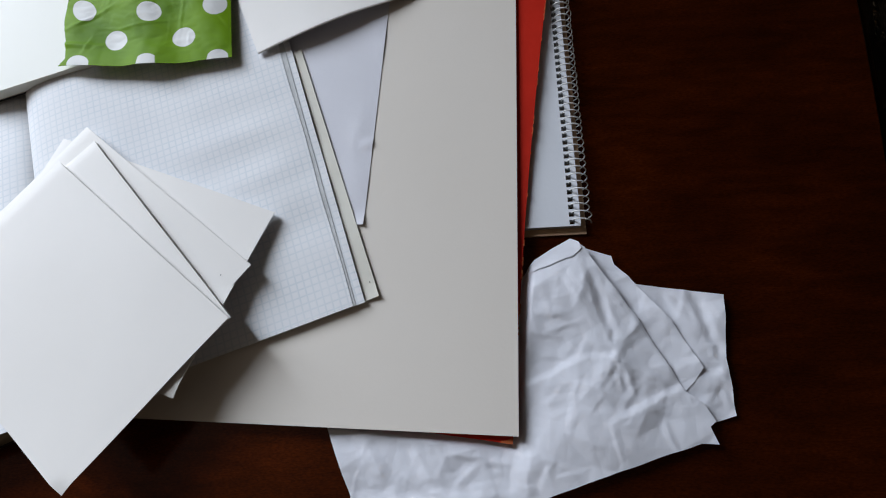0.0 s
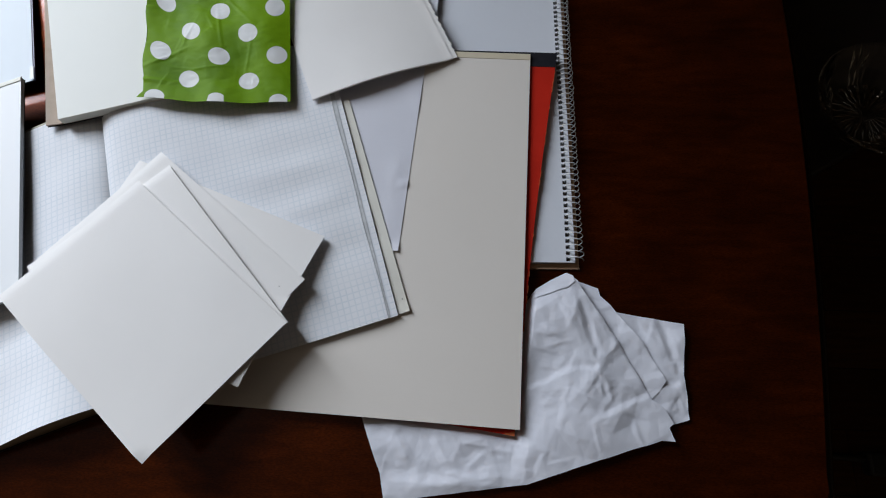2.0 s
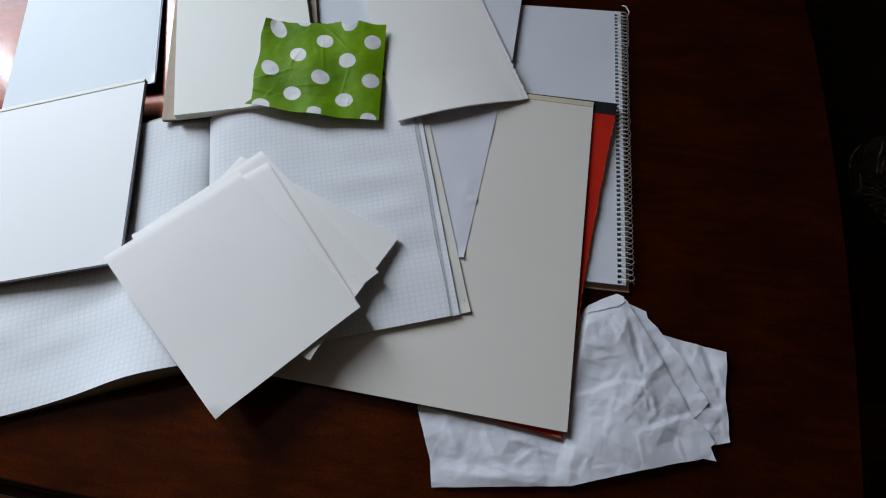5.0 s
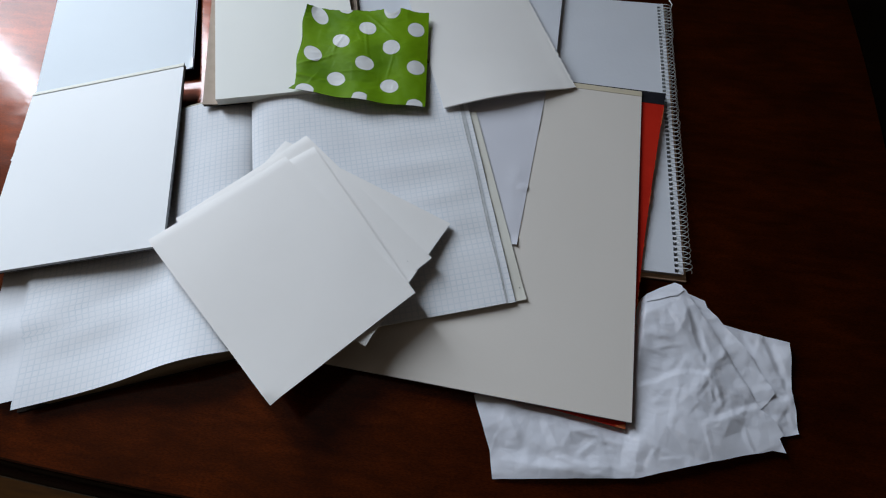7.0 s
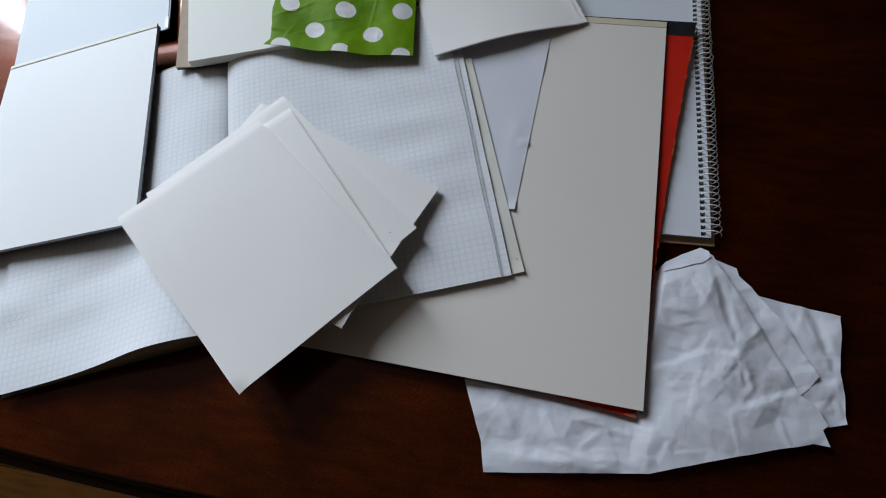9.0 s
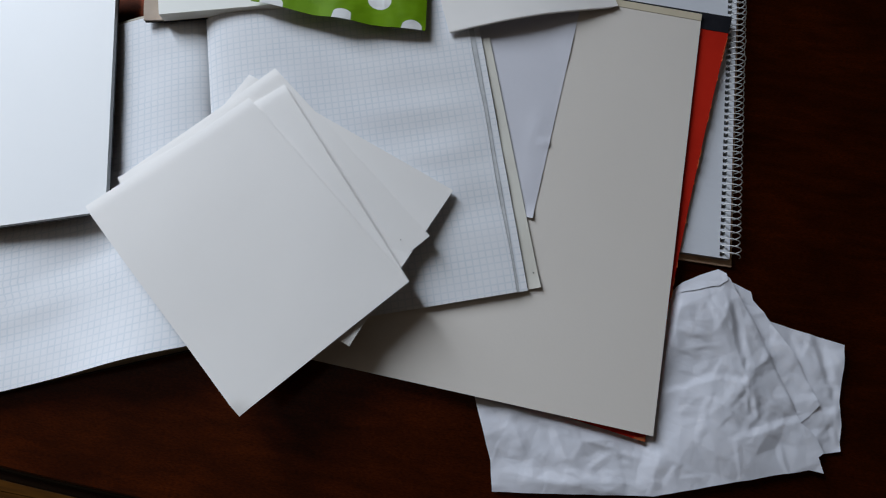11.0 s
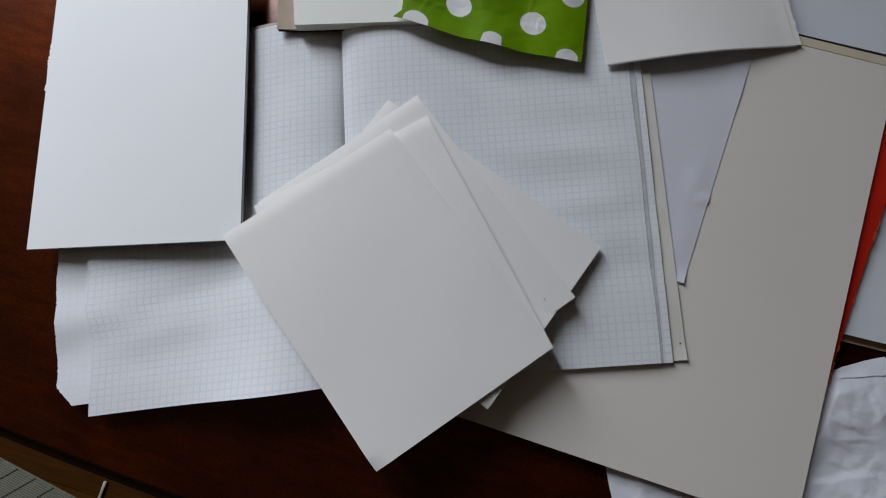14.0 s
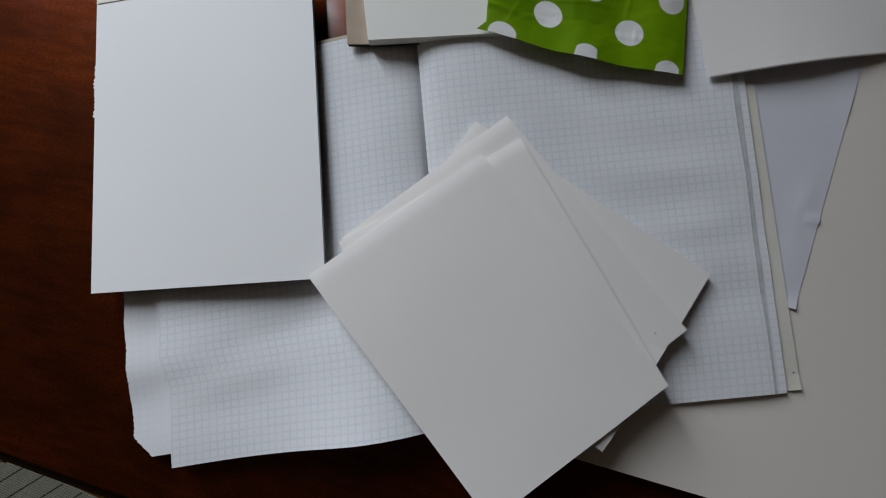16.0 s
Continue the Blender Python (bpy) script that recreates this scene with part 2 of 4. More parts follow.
# ---- mesh helpers ----
def thing(name, label, category, group="", kind="", at=(0, 0, 0)):
    ob = new(name)
    ob.location = at
    ob.empty_display_size = 0.02
    return tagged(ob, label, category, group, kind)


def part(name, bm, mat, parent=None, label="", smooth=False):
    """Links a bmesh as one mesh object; its coordinates are the world's, the parent's place is taken off."""
    mesh = bpy.data.meshes.new(name)
    bm.normal_update()
    bm.to_mesh(mesh)
    bm.free()
    for m in mat if isinstance(mat, (list, tuple)) else [mat]:
        mesh.materials.append(m)
    if smooth:
        for p in mesh.polygons:
            p.use_smooth = True
    ob = new(name, mesh)
    if parent:
        ob.parent = parent
        base, up = Vector(), parent
        while up:
            base += up.location
            up = up.parent
        ob.location = -base
    return tagged(ob, label)


def solo(name, bm, mat, label, category, group="", kind="", smooth=False):
    return tagged(part(name, bm, mat, None, "", smooth), label, category, group, kind)


def box_bm(x0, x1, y0, y1, z0, z1, m=None, bevel=0.0):
    bm = bmesh.new()
    bmesh.ops.create_cube(bm, size=1, matrix=Matrix.Translation(((x0 + x1) / 2, (y0 + y1) / 2, (z0 + z1) / 2)) @ Matrix.Diagonal((x1 - x0, y1 - y0, z1 - z0, 1)))
    if bevel:
        bmesh.ops.bevel(bm, geom=bm.edges[:], offset=bevel, segments=2, profile=0.5, affect="EDGES")
    if m:
        bm.transform(m)
    return bm


def sheet_bm(top, thick, nu, nv, uv=None, sides=0):
    """A closed sheet: top(u, v) gives its upper face, uv(u, v) the print's place; sides: the material index of its rim."""
    bm = bmesh.new()
    layer = bm.loops.layers.uv.new("UVMap")
    place = {}
    up = [[bm.verts.new(top(i / nu, j / nv)) for j in range(nv + 1)] for i in range(nu + 1)]
    low = [[bm.verts.new(v.co - Vector((0, 0, thick))) for v in row] for row in up]
    for grid in (up, low):
        for i in range(nu + 1):
            for j in range(nv + 1):
                place[grid[i][j]] = uv(i / nu, j / nv) if uv else (i / nu, j / nv)
    for i in range(nu):
        for j in range(nv):
            bm.faces.new((up[i][j], up[i + 1][j], up[i + 1][j + 1], up[i][j + 1]))
            bm.faces.new((low[i][j + 1], low[i + 1][j + 1], low[i + 1][j], low[i][j]))
    rim = [(i, 0) for i in range(nu)] + [(nu, j) for j in range(nv)] + [(i, nv) for i in range(nu, 0, -1)] + [(0, j) for j in range(nv, 0, -1)]
    for k, (i, j) in enumerate(rim):
        p, q = rim[(k + 1) % len(rim)]
        f = bm.faces.new((low[i][j], low[p][q], up[p][q], up[i][j]))
        f.material_index = sides
        for e in f.edges:
            e.smooth = False
    for f in bm.faces:
        for loop in f.loops:
            loop[layer].uv = place[loop.vert]
    return bm


def quad(bl, br, tr, tl):
    bl, br, tr, tl = (Vector(c) for c in (bl, br, tr, tl))
    return lambda u, v: (bl * (1 - u) + br * u) * (1 - v) + (tl * (1 - u) + tr * u) * v


def lifted(base, lift):
    return lambda u, v: base(u, v) + Vector((0, 0, lift(u, v)))


def ripple(seed, size, scale=6.0):
    return lambda u, v: size * noise.noise(Vector((u * scale + seed, v * scale - seed, seed * 0.37)))


def tube_bm(points, radius, seg=8, closed=False):
    bm = bmesh.new()
    rings, count = [], len(points)
    side = None
    for i, p in enumerate(points):
        a, b = points[(i - 1) % count if closed else max(i - 1, 0)], points[(i + 1) % count if closed else min(i + 1, count - 1)]
        t = (b - a).normalized()
        side = (side - t * side.dot(t)).normalized() if side else t.orthogonal().normalized()
        other = t.cross(side)
        rings.append([bm.verts.new(p + radius * (math.cos(k * math.tau / seg) * side + math.sin(k * math.tau / seg) * other)) for k in range(seg)])
    for i in range(count if closed else count - 1):
        r, q = rings[i], rings[(i + 1) % count]
        for k in range(seg):
            bm.faces.new((r[k], r[(k + 1) % seg], q[(k + 1) % seg], q[k]))
    if not closed:
        bm.faces.new(rings[0][::-1])
        bm.faces.new(rings[-1])
    return bm


def lathe_bm(profile, seg=48, m=None):
    bm = bmesh.new()
    rings = [[bm.verts.new((r * math.cos(k * math.tau / seg), r * math.sin(k * math.tau / seg), z)) for k in range(seg)] for r, z in profile]
    for a, b in zip(rings, rings[1:]):
        for k in range(seg):
            bm.faces.new((a[k], a[(k + 1) % seg], b[(k + 1) % seg], b[k]))
    bm.faces.new(rings[0][::-1])
    bm.faces.new(rings[-1])
    if m:
        bm.transform(m)
    return bm


# ---- the room ----
X0, X1, Y0, Y1 = -2.9, 3.2, -3.0, WALL_Y
solo("floor", box_bm(X0, X1, Y0, Y1, FLOOR - 0.12, FLOOR - 0.012), EBONY, "dark sub-floor under oak parquet planks", "floor", kind="structure")
floor_ob = bpy.data.objects["floor"]
solo("ceiling", box_bm(X0 - 0.2, X1 + 0.2, Y0 - 0.2, Y1 + 0.2, CEILING, CEILING + 0.12), CEIL, "plain off-white painted ceiling", "ceiling", kind="structure")
for nm, b in (("wall_south", (X0 - 0.2, X1 + 0.2, Y0 - 0.2, Y0)), ("wall_west", (X0 - 0.2, X0, Y0, Y1)), ("wall_east", (X1, X1 + 0.2, Y0, Y1))):
    solo(nm, box_bm(*b, FLOOR - 0.12, CEILING), PLASTER, "plain dim plastered room wall", "wall", kind="structure")
wall = box_bm(X0 - 0.2, WIN_X0, WALL_Y, WALL_Y + 0.2, FLOOR - 0.12, CEILING)
for b in ((WIN_X1, X1 + 0.2, FLOOR - 0.12, CEILING), (WIN_X0, WIN_X1, FLOOR - 0.12, WIN_Z0), (WIN_X0, WIN_X1, WIN_Z1, CEILING)):
    more = box_bm(b[0], b[1], WALL_Y, WALL_Y + 0.2, b[2], b[3])
    tmp = bpy.data.meshes.new("tmp")
    more.to_mesh(tmp)
    more.free()
    wall.from_mesh(tmp)
    bpy.data.meshes.remove(tmp)
solo("wall_north", wall, PLASTER, "plain plastered wall with a wide window opening", "wall", kind="structure")

win = thing("window_1", "white painted window letting in daylight", "window", kind="structure", at=((WIN_X0 + WIN_X1) / 2, WALL_Y + 0.1, WIN_Z0))
for x0, x1, z0, z1 in ((WIN_X0, WIN_X0 + 0.05, WIN_Z0, WIN_Z1), (WIN_X1 - 0.05, WIN_X1, WIN_Z0, WIN_Z1), (WIN_X0 + 0.05, WIN_X1 - 0.05, WIN_Z0, WIN_Z0 + 0.05),
                       (WIN_X0 + 0.05, WIN_X1 - 0.05, WIN_Z1 - 0.05, WIN_Z1), ((WIN_X0 + WIN_X1) / 2 - 0.03, (WIN_X0 + WIN_X1) / 2 + 0.03, WIN_Z0 + 0.05, WIN_Z1 - 0.05)):
    part("window_frame", box_bm(x0, x1, WALL_Y + 0.07, WALL_Y + 0.13, z0, z1, bevel=0.006), FRAME_PAINT, win)

# ---- the table ----
def table_outline(grow):
    """Square top with gently bowed sides and rounded corners."""
    half, bow, corner = 0.5505 + grow, 0.150, 0.045
    inner = half - bow * 0.46 ** 2 - corner
    pts = []
    for side in range(4):
        arc = [(-inner + 2 * inner * k / 40) for k in range(41)]
        out = [(half - bow * w * w, w) for w in arc]
        ex, ey = out[-1]
        out += [(ex - corner + corner * math.cos(g), ey + corner * math.sin(g)) for g in [math.pi / 2 * k / 10 for k in range(2, 9)]]
        c, s_ = math.cos(side * math.pi / 2), math.sin(side * math.pi / 2)
        pts += [(x * c - y * s_, 0.452 + x * s_ + y * c) for x, y in out]
    return pts


table = thing("dining_table", "polished dark mahogany dining table with moulded edge", "table", at=(0, 0.452, FLOOR))


def loops_bm(steps, cap_top=True, cap_bottom=True):
    bm = bmesh.new()
    rings = [[bm.verts.new((x, y, z)) for x, y in table_outline(g)] for g, z in steps]
    for a, b in zip(rings, rings[1:]):
        for k in range(len(a)):
            bm.faces.new((b[k], b[(k + 1) % len(a)], a[(k + 1) % len(a)], a[k]))
    if cap_top:
        bm.faces.new(rings[0])
    if cap_bottom:
        bm.faces.new(rings[-1][::-1])
    return bm


part("tabletop", loops_bm([(-0.0015, 0.0), (0.0, -0.0015), (0.0, -0.022)]), MAHOGANY, table)
ogee = [(0.0005, -0.004), (0.002, -0.007), (0.0045, -0.0085)] + [(0.0045 + 0.008 * math.sin(a), -0.0165 + 0.008 * math.cos(a)) for a in (0.2, 0.6, 1.0, 1.4, 1.8, 2.3)] + \
       [(0.006, -0.024), (0.003, -0.028), (-0.01, -0.030)]
part("edge_moulding", loops_bm(ogee, cap_top=False), DARKWOOD, table, "dark moulded table edge", smooth=True)
part("apron", box_bm(-0.44, 0.44, 0.01, 0.89, -0.12, -0.0305), DARKWOOD, table)
for lx in (-0.40, 0.40):
    for ly in (0.05, 0.85):
        part("leg", lathe_bm([(0.02, FLOOR), (0.028, FLOOR + 0.05), (0.022, FLOOR + 0.12), (0.034, FLOOR + 0.45), (0.04, -0.12)], 20, pose(lx, ly, 0)), DARKWOOD, table, smooth=True)


# ---- crumpled tissue paper ----
def facets(seed, gap, high):
    """Flat facets of random tilt that meet in sharp creases; gives the heights over arrays of x and y."""
    rng = random.Random(seed)
    pts = []
    for k in range(9000):
        w = Vector((rng.uniform(0.16, 0.45), rng.uniform(-0.08, 0.145)))
        if all((w - o).length > gap for o in pts):
            pts.append(w)
    where, _, tris, _, _, _ = delaunay_2d_cdt(pts, [], [], 0, 1e-6)
    level = [rng.uniform(-1, 1) * high for _ in where]

    def over(x, y):
        z = np.zeros_like(x)
        for i, j, k in tris:
            a, b, c = where[i], where[j], where[k]
            area = (b.x - a.x) * (c.y - a.y) - (c.x - a.x) * (b.y - a.y)
            if abs(area) < 1e-9:
                continue
            p = ((b.x - x) * (c.y - y) - (c.x - x) * (b.y - y)) / area
            q = ((c.x - x) * (a.y - y) - (a.x - x) * (c.y - y)) / area
            hit = (p >= 0) & (q >= 0) & (p + q <= 1)
            z[hit] = (level[i] * p + level[j] * q + level[k] * (1 - p - q))[hit]
        return z
    return over


KNOT = Vector((0.358, 0.043))
# start, end, half width on either side of the line, height
PLEATS = [((0.341, 0.107), (0.357, 0.045), 0.0022, 0.0130, 0.0013), ((0.345, 0.107), (0.3605, 0.047), 0.0016, 0.0090, -0.0012),
          ((0.358, 0.043), (0.343, 0.0445), 0.0090, 0.0022, 0.0010), ((0.343, 0.0445), (0.326, 0.0365), 0.0090, 0.0020, 0.0011),
          ((0.326, 0.0365), (0.305, 0.027), 0.0110, 0.0024, 0.0010), ((0.358, 0.043), (0.395, 0.026), 0.0100, 0.0040, 0.0014),
          ((0.375, 0.017), (0.396, 0.026), 0.0022, 0.0090, 0.0010), ((0.352, 0.006), (0.375, 0.017), 0.0024, 0.0120, 0.0010),
          ((0.361, 0.050), (0.374, 0.066), 0.0070, 0.0025, 0.0009), ((0.307, -0.004), (0.303, -0.036), 0.0150, 0.0100, 0.0022),
          ((0.358, 0.043), (0.348, 0.028), 0.0030, 0.0080, 0.0008), ((0.358, 0.043), (0.368, 0.028), 0.0060, 0.0022, 0.0008),
          ((0.312, 0.072), (0.333, 0.069), 0.0060, 0.0016, 0.0006), ((0.318, 0.060), (0.340, 0.066), 0.0060, 0.0016, 0.0006),
          ((0.209, -0.006), (0.222, -0.026), 0.0050, 0.0100, 0.0012), ((0.236, -0.004), (0.252, -0.030), 0.0090, 0.0050, 0.0012),
          ((0.214, -0.044), (0.300, -0.030), 0.0080, 0.0120, 0.0014), ((0.262, -0.010), (0.296, -0.016), 0.0080, 0.0030, 0.0010)]
rng = random.Random(31)
for k in range(74):
    # short creases, thickest round the knot and along the pressed edge
    if k % 3:
        far, turn = 0.006 + 0.05 * rng.random() ** 1.4, rng.uniform(0, math.tau)
        at = KNOT + Vector((math.cos(turn), math.sin(turn))) * far
        turn += rng.gauss(0, 0.6)
    else:
        at, turn = Vector((rng.uniform(0.20, 0.40), rng.uniform(-0.035, 0.03))), rng.uniform(0, math.pi)
    half = Vector((math.cos(turn), math.sin(turn))) * rng.uniform(0.005, 0.015)
    PLEATS.append((tuple(at - half), tuple(at + half), rng.uniform(0.0012, 0.0030), rng.uniform(0.003, 0.010), rng.uniform(0.0002, 0.0006)))
LARGE, SMALL = facets(4, 0.026, 0.0023), facets(9, 0.0105, 0.0009)


def pleated(x, y):
    z = np.zeros_like(x)
    wx = x + 0.0005 * np.sin(y * 260 + 1.3) + 0.0002 * np.sin(y * 610 + x * 300)
    wy = y + 0.0005 * np.sin(x * 240 + 0.4) + 0.0002 * np.sin(x * 570 - y * 350)
    for (ax, ay), (bx, by), left, right, high in PLEATS:
        long = math.hypot(bx - ax, by - ay)
        ex, ey = (bx - ax) / long, (by - ay) / long
        along = (wx - ax) * ex + (wy - ay) * ey
        off = (wx - ax) * ey - (wy - ay) * ex
        end = np.clip(np.minimum(along + 0.003, long - along + 0.003) / (0.25 * long + 0.003), 0, 1)
        left, right = max(left, 4 * abs(high)), max(right, 4 * abs(high))
        slope = 1 - np.where(off > 0, off / right, -off / left)
        z += 0.95 * high * end * np.clip(slope, 0, 1)
    return z


def hump(x, y, cx, cy, wide, deep, high):
    return high * np.exp(-((x - cx) / wide) ** 2 - ((y - cy) / deep) ** 2)


def tissue_layer(rim, height, seed, gap=0.0012):
    """A sheet of the rim's outline, its rim a little torn; height(x, y) works on arrays."""
    pts = [Vector(p) for p in rim]
    flat = []
    for a, b in zip(pts, pts[1:] + pts[:1]):
        steps = max(1, round((b - a).length / 0.0016))
        for k in range(steps):
            w = a.lerp(b, k / steps)
            flat.append(w + Vector((noise.noise(Vector((w.x * 70, w.y * 70, seed))), noise.noise(Vector((w.x * 70, w.y * 70, seed + 6))))) * 0.0004)
    count = len(flat)
    links = [(k, (k + 1) % count) for k in range(count)]
    rx, ry = np.array([p.x for p in flat]), np.array([p.y for p in flat])
    rng = np.random.default_rng(seed)
    gx, gy = np.meshgrid(np.arange(rx.min(), rx.max(), gap), np.arange(ry.min(), ry.max(), gap))
    gx, gy = gx.ravel() + rng.uniform(-0.3, 0.3, gx.size) * gap, gy.ravel() + rng.uniform(-0.3, 0.3, gy.size) * gap
    hit = np.zeros(gx.size, bool)
    near = np.full(gx.size, 9.0)
    for k in range(count):
        x0, y0, x1, y1 = rx[k], ry[k], rx[(k + 1) % count], ry[(k + 1) % count]
        near = np.minimum(near, np.hypot(gx - x0, gy - y0))
        if y0 != y1:
            hit ^= ((y0 > gy) != (y1 > gy)) & (gx < (x1 - x0) * (gy - y0) / (y1 - y0) + x0)
    keep = hit & (near > gap * 0.6)
    flat += [Vector(p) for p in zip(gx[keep], gy[keep])]
    where, _, tris, _, _, _ = delaunay_2d_cdt(flat, links, [], 1, 1e-7)
    x, y = np.array([p.x for p in where]), np.array([p.y for p in where])
    z = height(x, y)
    # pressed flat under the folder
    out = np.maximum(x - (0.2965 + 0.118 * y), (0.0314 - 0.121 * x) - y)
    free = np.clip((out + 0.001) / 0.007, 0, 1)
    free = free * free * (3 - 2 * free)
    z = np.clip(0.0008 + (z - 0.0008) * (0.06 + 0.94 * free), 0.0006, 0.017)
    bm = bmesh.new()
    top = [bm.verts.new(p) for p in zip(x, y, z)]
    low = [bm.verts.new((a, b, c - 0.0002)) for a, b, c in zip(x, y, z)]
    for i, j, k in tris:
        bm.faces.new((top[i], top[j], top[k]))
        bm.faces.new((low[k], low[j], low[i]))
    return bm


def crushed_tissue():
    tissue = thing("tissue_paper", "crumpled thin white tissue paper lying on the dark table", "tissue paper", at=(0.31, 0.03, 0))

    def body(x, y):
        z = 0.0046 + LARGE(x, y) + SMALL(x, y) + pleated(x, y)
        z += hump(x, y, 0.350, 0.008, 0.040, 0.026, 0.0045) + hump(x, y, 0.330, 0.085, 0.030, 0.030, 0.0025)
        # the brink over the inner fold stands up
        brink = ((x - 0.354) * 0.870 + (y - 0.099) * 0.493)
        z += 0.0020 * np.exp(-np.abs(brink) / 0.010) * np.clip((y - 0.010) / 0.03, 0, 1)
        # the torn lower rim comes down to the table
        z *= 0.30 + 0.70 * np.clip((y + 0.055 - 0.19 * np.clip(x - 0.30, 0, 1) * 1.6) / 0.016, 0, 1)
        return z

    def inner(x, y):
        brink = (x - 0.393) * 0.86 + (y - 0.065) * 0.51
        return 0.0030 + 0.6 * LARGE(y + 0.27, x - 0.36) + 0.7 * SMALL(x, y) + 0.7 * pleated(x - 0.04, y - 0.03) + 0.0018 * np.exp(-np.abs(brink) / 0.010)

    def flap(x, y):
        return 0.0022 + 0.5 * np.abs(LARGE(x - 0.12, y + 0.01)) + 1.0 * SMALL(x - 0.11, y) + 0.9 * pleated(x - 0.06, y + 0.01) + 0.4 * hump(x, y, 0.425, 0.06, 0.008, 0.03, 0.003)

    def lip(x, y):
        return body(x, y) + 0.0003 + 0.0005 * np.clip(1 - np.abs((y - 0.100) - 0.42 * (x - 0.325)) / 0.012, 0, 1)
    part("flap", tissue_layer([(0.348, 0.108), (0.3735, 0.0895), (0.4265, 0.0815), (0.4225, 0.044), (0.424, 0.0115), (0.4085, 0.0065), (0.380, 0.004), (0.355, 0.060)], flap, 3), TISSUE, tissue, "thin single flap of tissue", True)
    part("inner_fold", tissue_layer([(0.340, 0.100), (0.346, 0.1135), (0.3625, 0.1075), (0.3640, 0.1015), (0.3715, 0.0945), (0.380, 0.083), (0.394, 0.0655), (0.4085, 0.0385), (0.403, 0.0305), (0.388, 0.016), (0.352, 0.060)], inner, 5), TISSUE, tissue, smooth=True)
    part("sheet", tissue_layer([(0.296, 0.060), (0.302, 0.090), (0.309, 0.0985), (0.3145, 0.1055), (0.3375, 0.1185), (0.3455, 0.1130), (0.3535, 0.0995), (0.3745, 0.0670), (0.3965, 0.0255), (0.4055, 0.0190),
                                (0.4115, 0.0085), (0.4080, 0.0055), (0.4115, -0.0040), (0.4020, -0.0035), (0.357, -0.0180), (0.305, -0.0365), (0.255, -0.0445), (0.2035, -0.0525), (0.1995, -0.034),
                                (0.183, 0.004), (0.222, 0.020), (0.275, 0.030)], body, 7, 0.0010), TISSUE, tissue, smooth=True)
    part("folded_lip", tissue_layer([(0.3075, 0.0950), (0.311, 0.102), (0.3145, 0.1060), (0.326, 0.1130), (0.3375, 0.1188), (0.3425, 0.1163), (0.3437, 0.1120), (0.338, 0.1068), (0.333, 0.1055), (0.325, 0.1025), (0.316, 0.0995)], lip, 11), TISSUE, tissue, smooth=True)


crushed_tissue()


# ---- spiral sketch pad ----
def comb_bm(xs, ys, z0, z1, gone):
    """A slab on a grid of lines with some cells left out as holes."""
    bm = bmesh.new()
    vs = {}

    def vert(i, j, z):
        if (i, j, z) not in vs:
            vs[i, j, z] = bm.verts.new((xs[i], ys[j], z))
        return vs[i, j, z]
    solid = {(i, j) for i in range(len(xs) - 1) for j in range(len(ys) - 1) if not gone(i, j)}
    for i, j in solid:
        bm.faces.new([vert(*k, z1) for k in ((i, j), (i + 1, j), (i + 1, j + 1), (i, j + 1))])
        bm.faces.new([vert(*k, z0) for k in ((i, j + 1), (i + 1, j + 1), (i + 1, j), (i, j))])
        for (di, dj), (a, b) in (((0, -1), ((i, j), (i + 1, j))), ((1, 0), ((i + 1, j), (i + 1, j + 1))), ((0, 1), ((i + 1, j + 1), (i, j + 1))), ((-1, 0), ((i, j + 1), (i, j)))):
            if (i + di, j + dj) not in solid:
                f = bm.faces.new((vert(*a, z0), vert(*b, z0), vert(*b, z1), vert(*a, z1)))
                f.material_index = 1
    return bm


def spiral_pad():
    pad = thing("spiral_sketch_pad", "open white spiral-bound sketch pad with wire coil", "sketch pad", at=(0.24, 0.29, 0))
    place = pose(0.3455, 0.126, 0, 0, 0, 0.9)
    long, wide, pitch, rings = 0.335, 0.24, 0.00515, 64
    first = 0.0042
    ys = [0.0015]
    for k in range(rings):
        ys += [first + k * pitch - 0.0016, first + k * pitch + 0.0016]
    ys.append(long)
    xs = [-wide, -0.0074, -0.0040, -0.0004]
    bm = comb_bm(xs, ys, 0.0022, 0.0068, lambda i, j: i == 1 and j % 2 == 1)
    bm.transform(place)
    part("page_block", bm, [BLUISH, GREY_EDGE], pad)
    bm = comb_bm([-wide, -0.0074, -0.0040, 0.0034], [-0.0028] + ys[1:-1] + [long + 0.001], 0.0002, 0.0021, lambda i, j: i == 1 and j % 2 == 1)
    bm.transform(place)
    part("back_cover", bm, [KRAFT, KRAFT], pad, "brown cardboard back cover")
    pts = []
    steps = 18
    for k in range(rings * steps):
        a = k / steps * math.tau
        wob = 0.0006 * noise.noise(Vector((k / steps * 0.6, 1.0, 0)))
        crush = 0.0013 if k > 54 * steps else 0
        pts.append(place @ Vector((0.0002 + 0.0060 * math.cos(a) + wob * 2 + crush, first + k / steps * pitch - pitch * 0.25, 0.0070 + 0.0060 * math.sin(a) * (1 - crush * 200))))
    coil = part("wire_coil", tube_bm(pts, 0.00042, 6), WIRE, pad, "white coated wire coil", True)
    end = [place @ Vector(p) for p in ((0.006, long - 0.012, 0.008), (0.008, long - 0.004, 0.010), (0.004, long + 0.004, 0.011), (0.001, long + 0.007, 0.009))]
    part("wire_end", tube_bm(end, 0.0006, 6), WIRE, coil, "bent loose wire end", True)


spiral_pad()

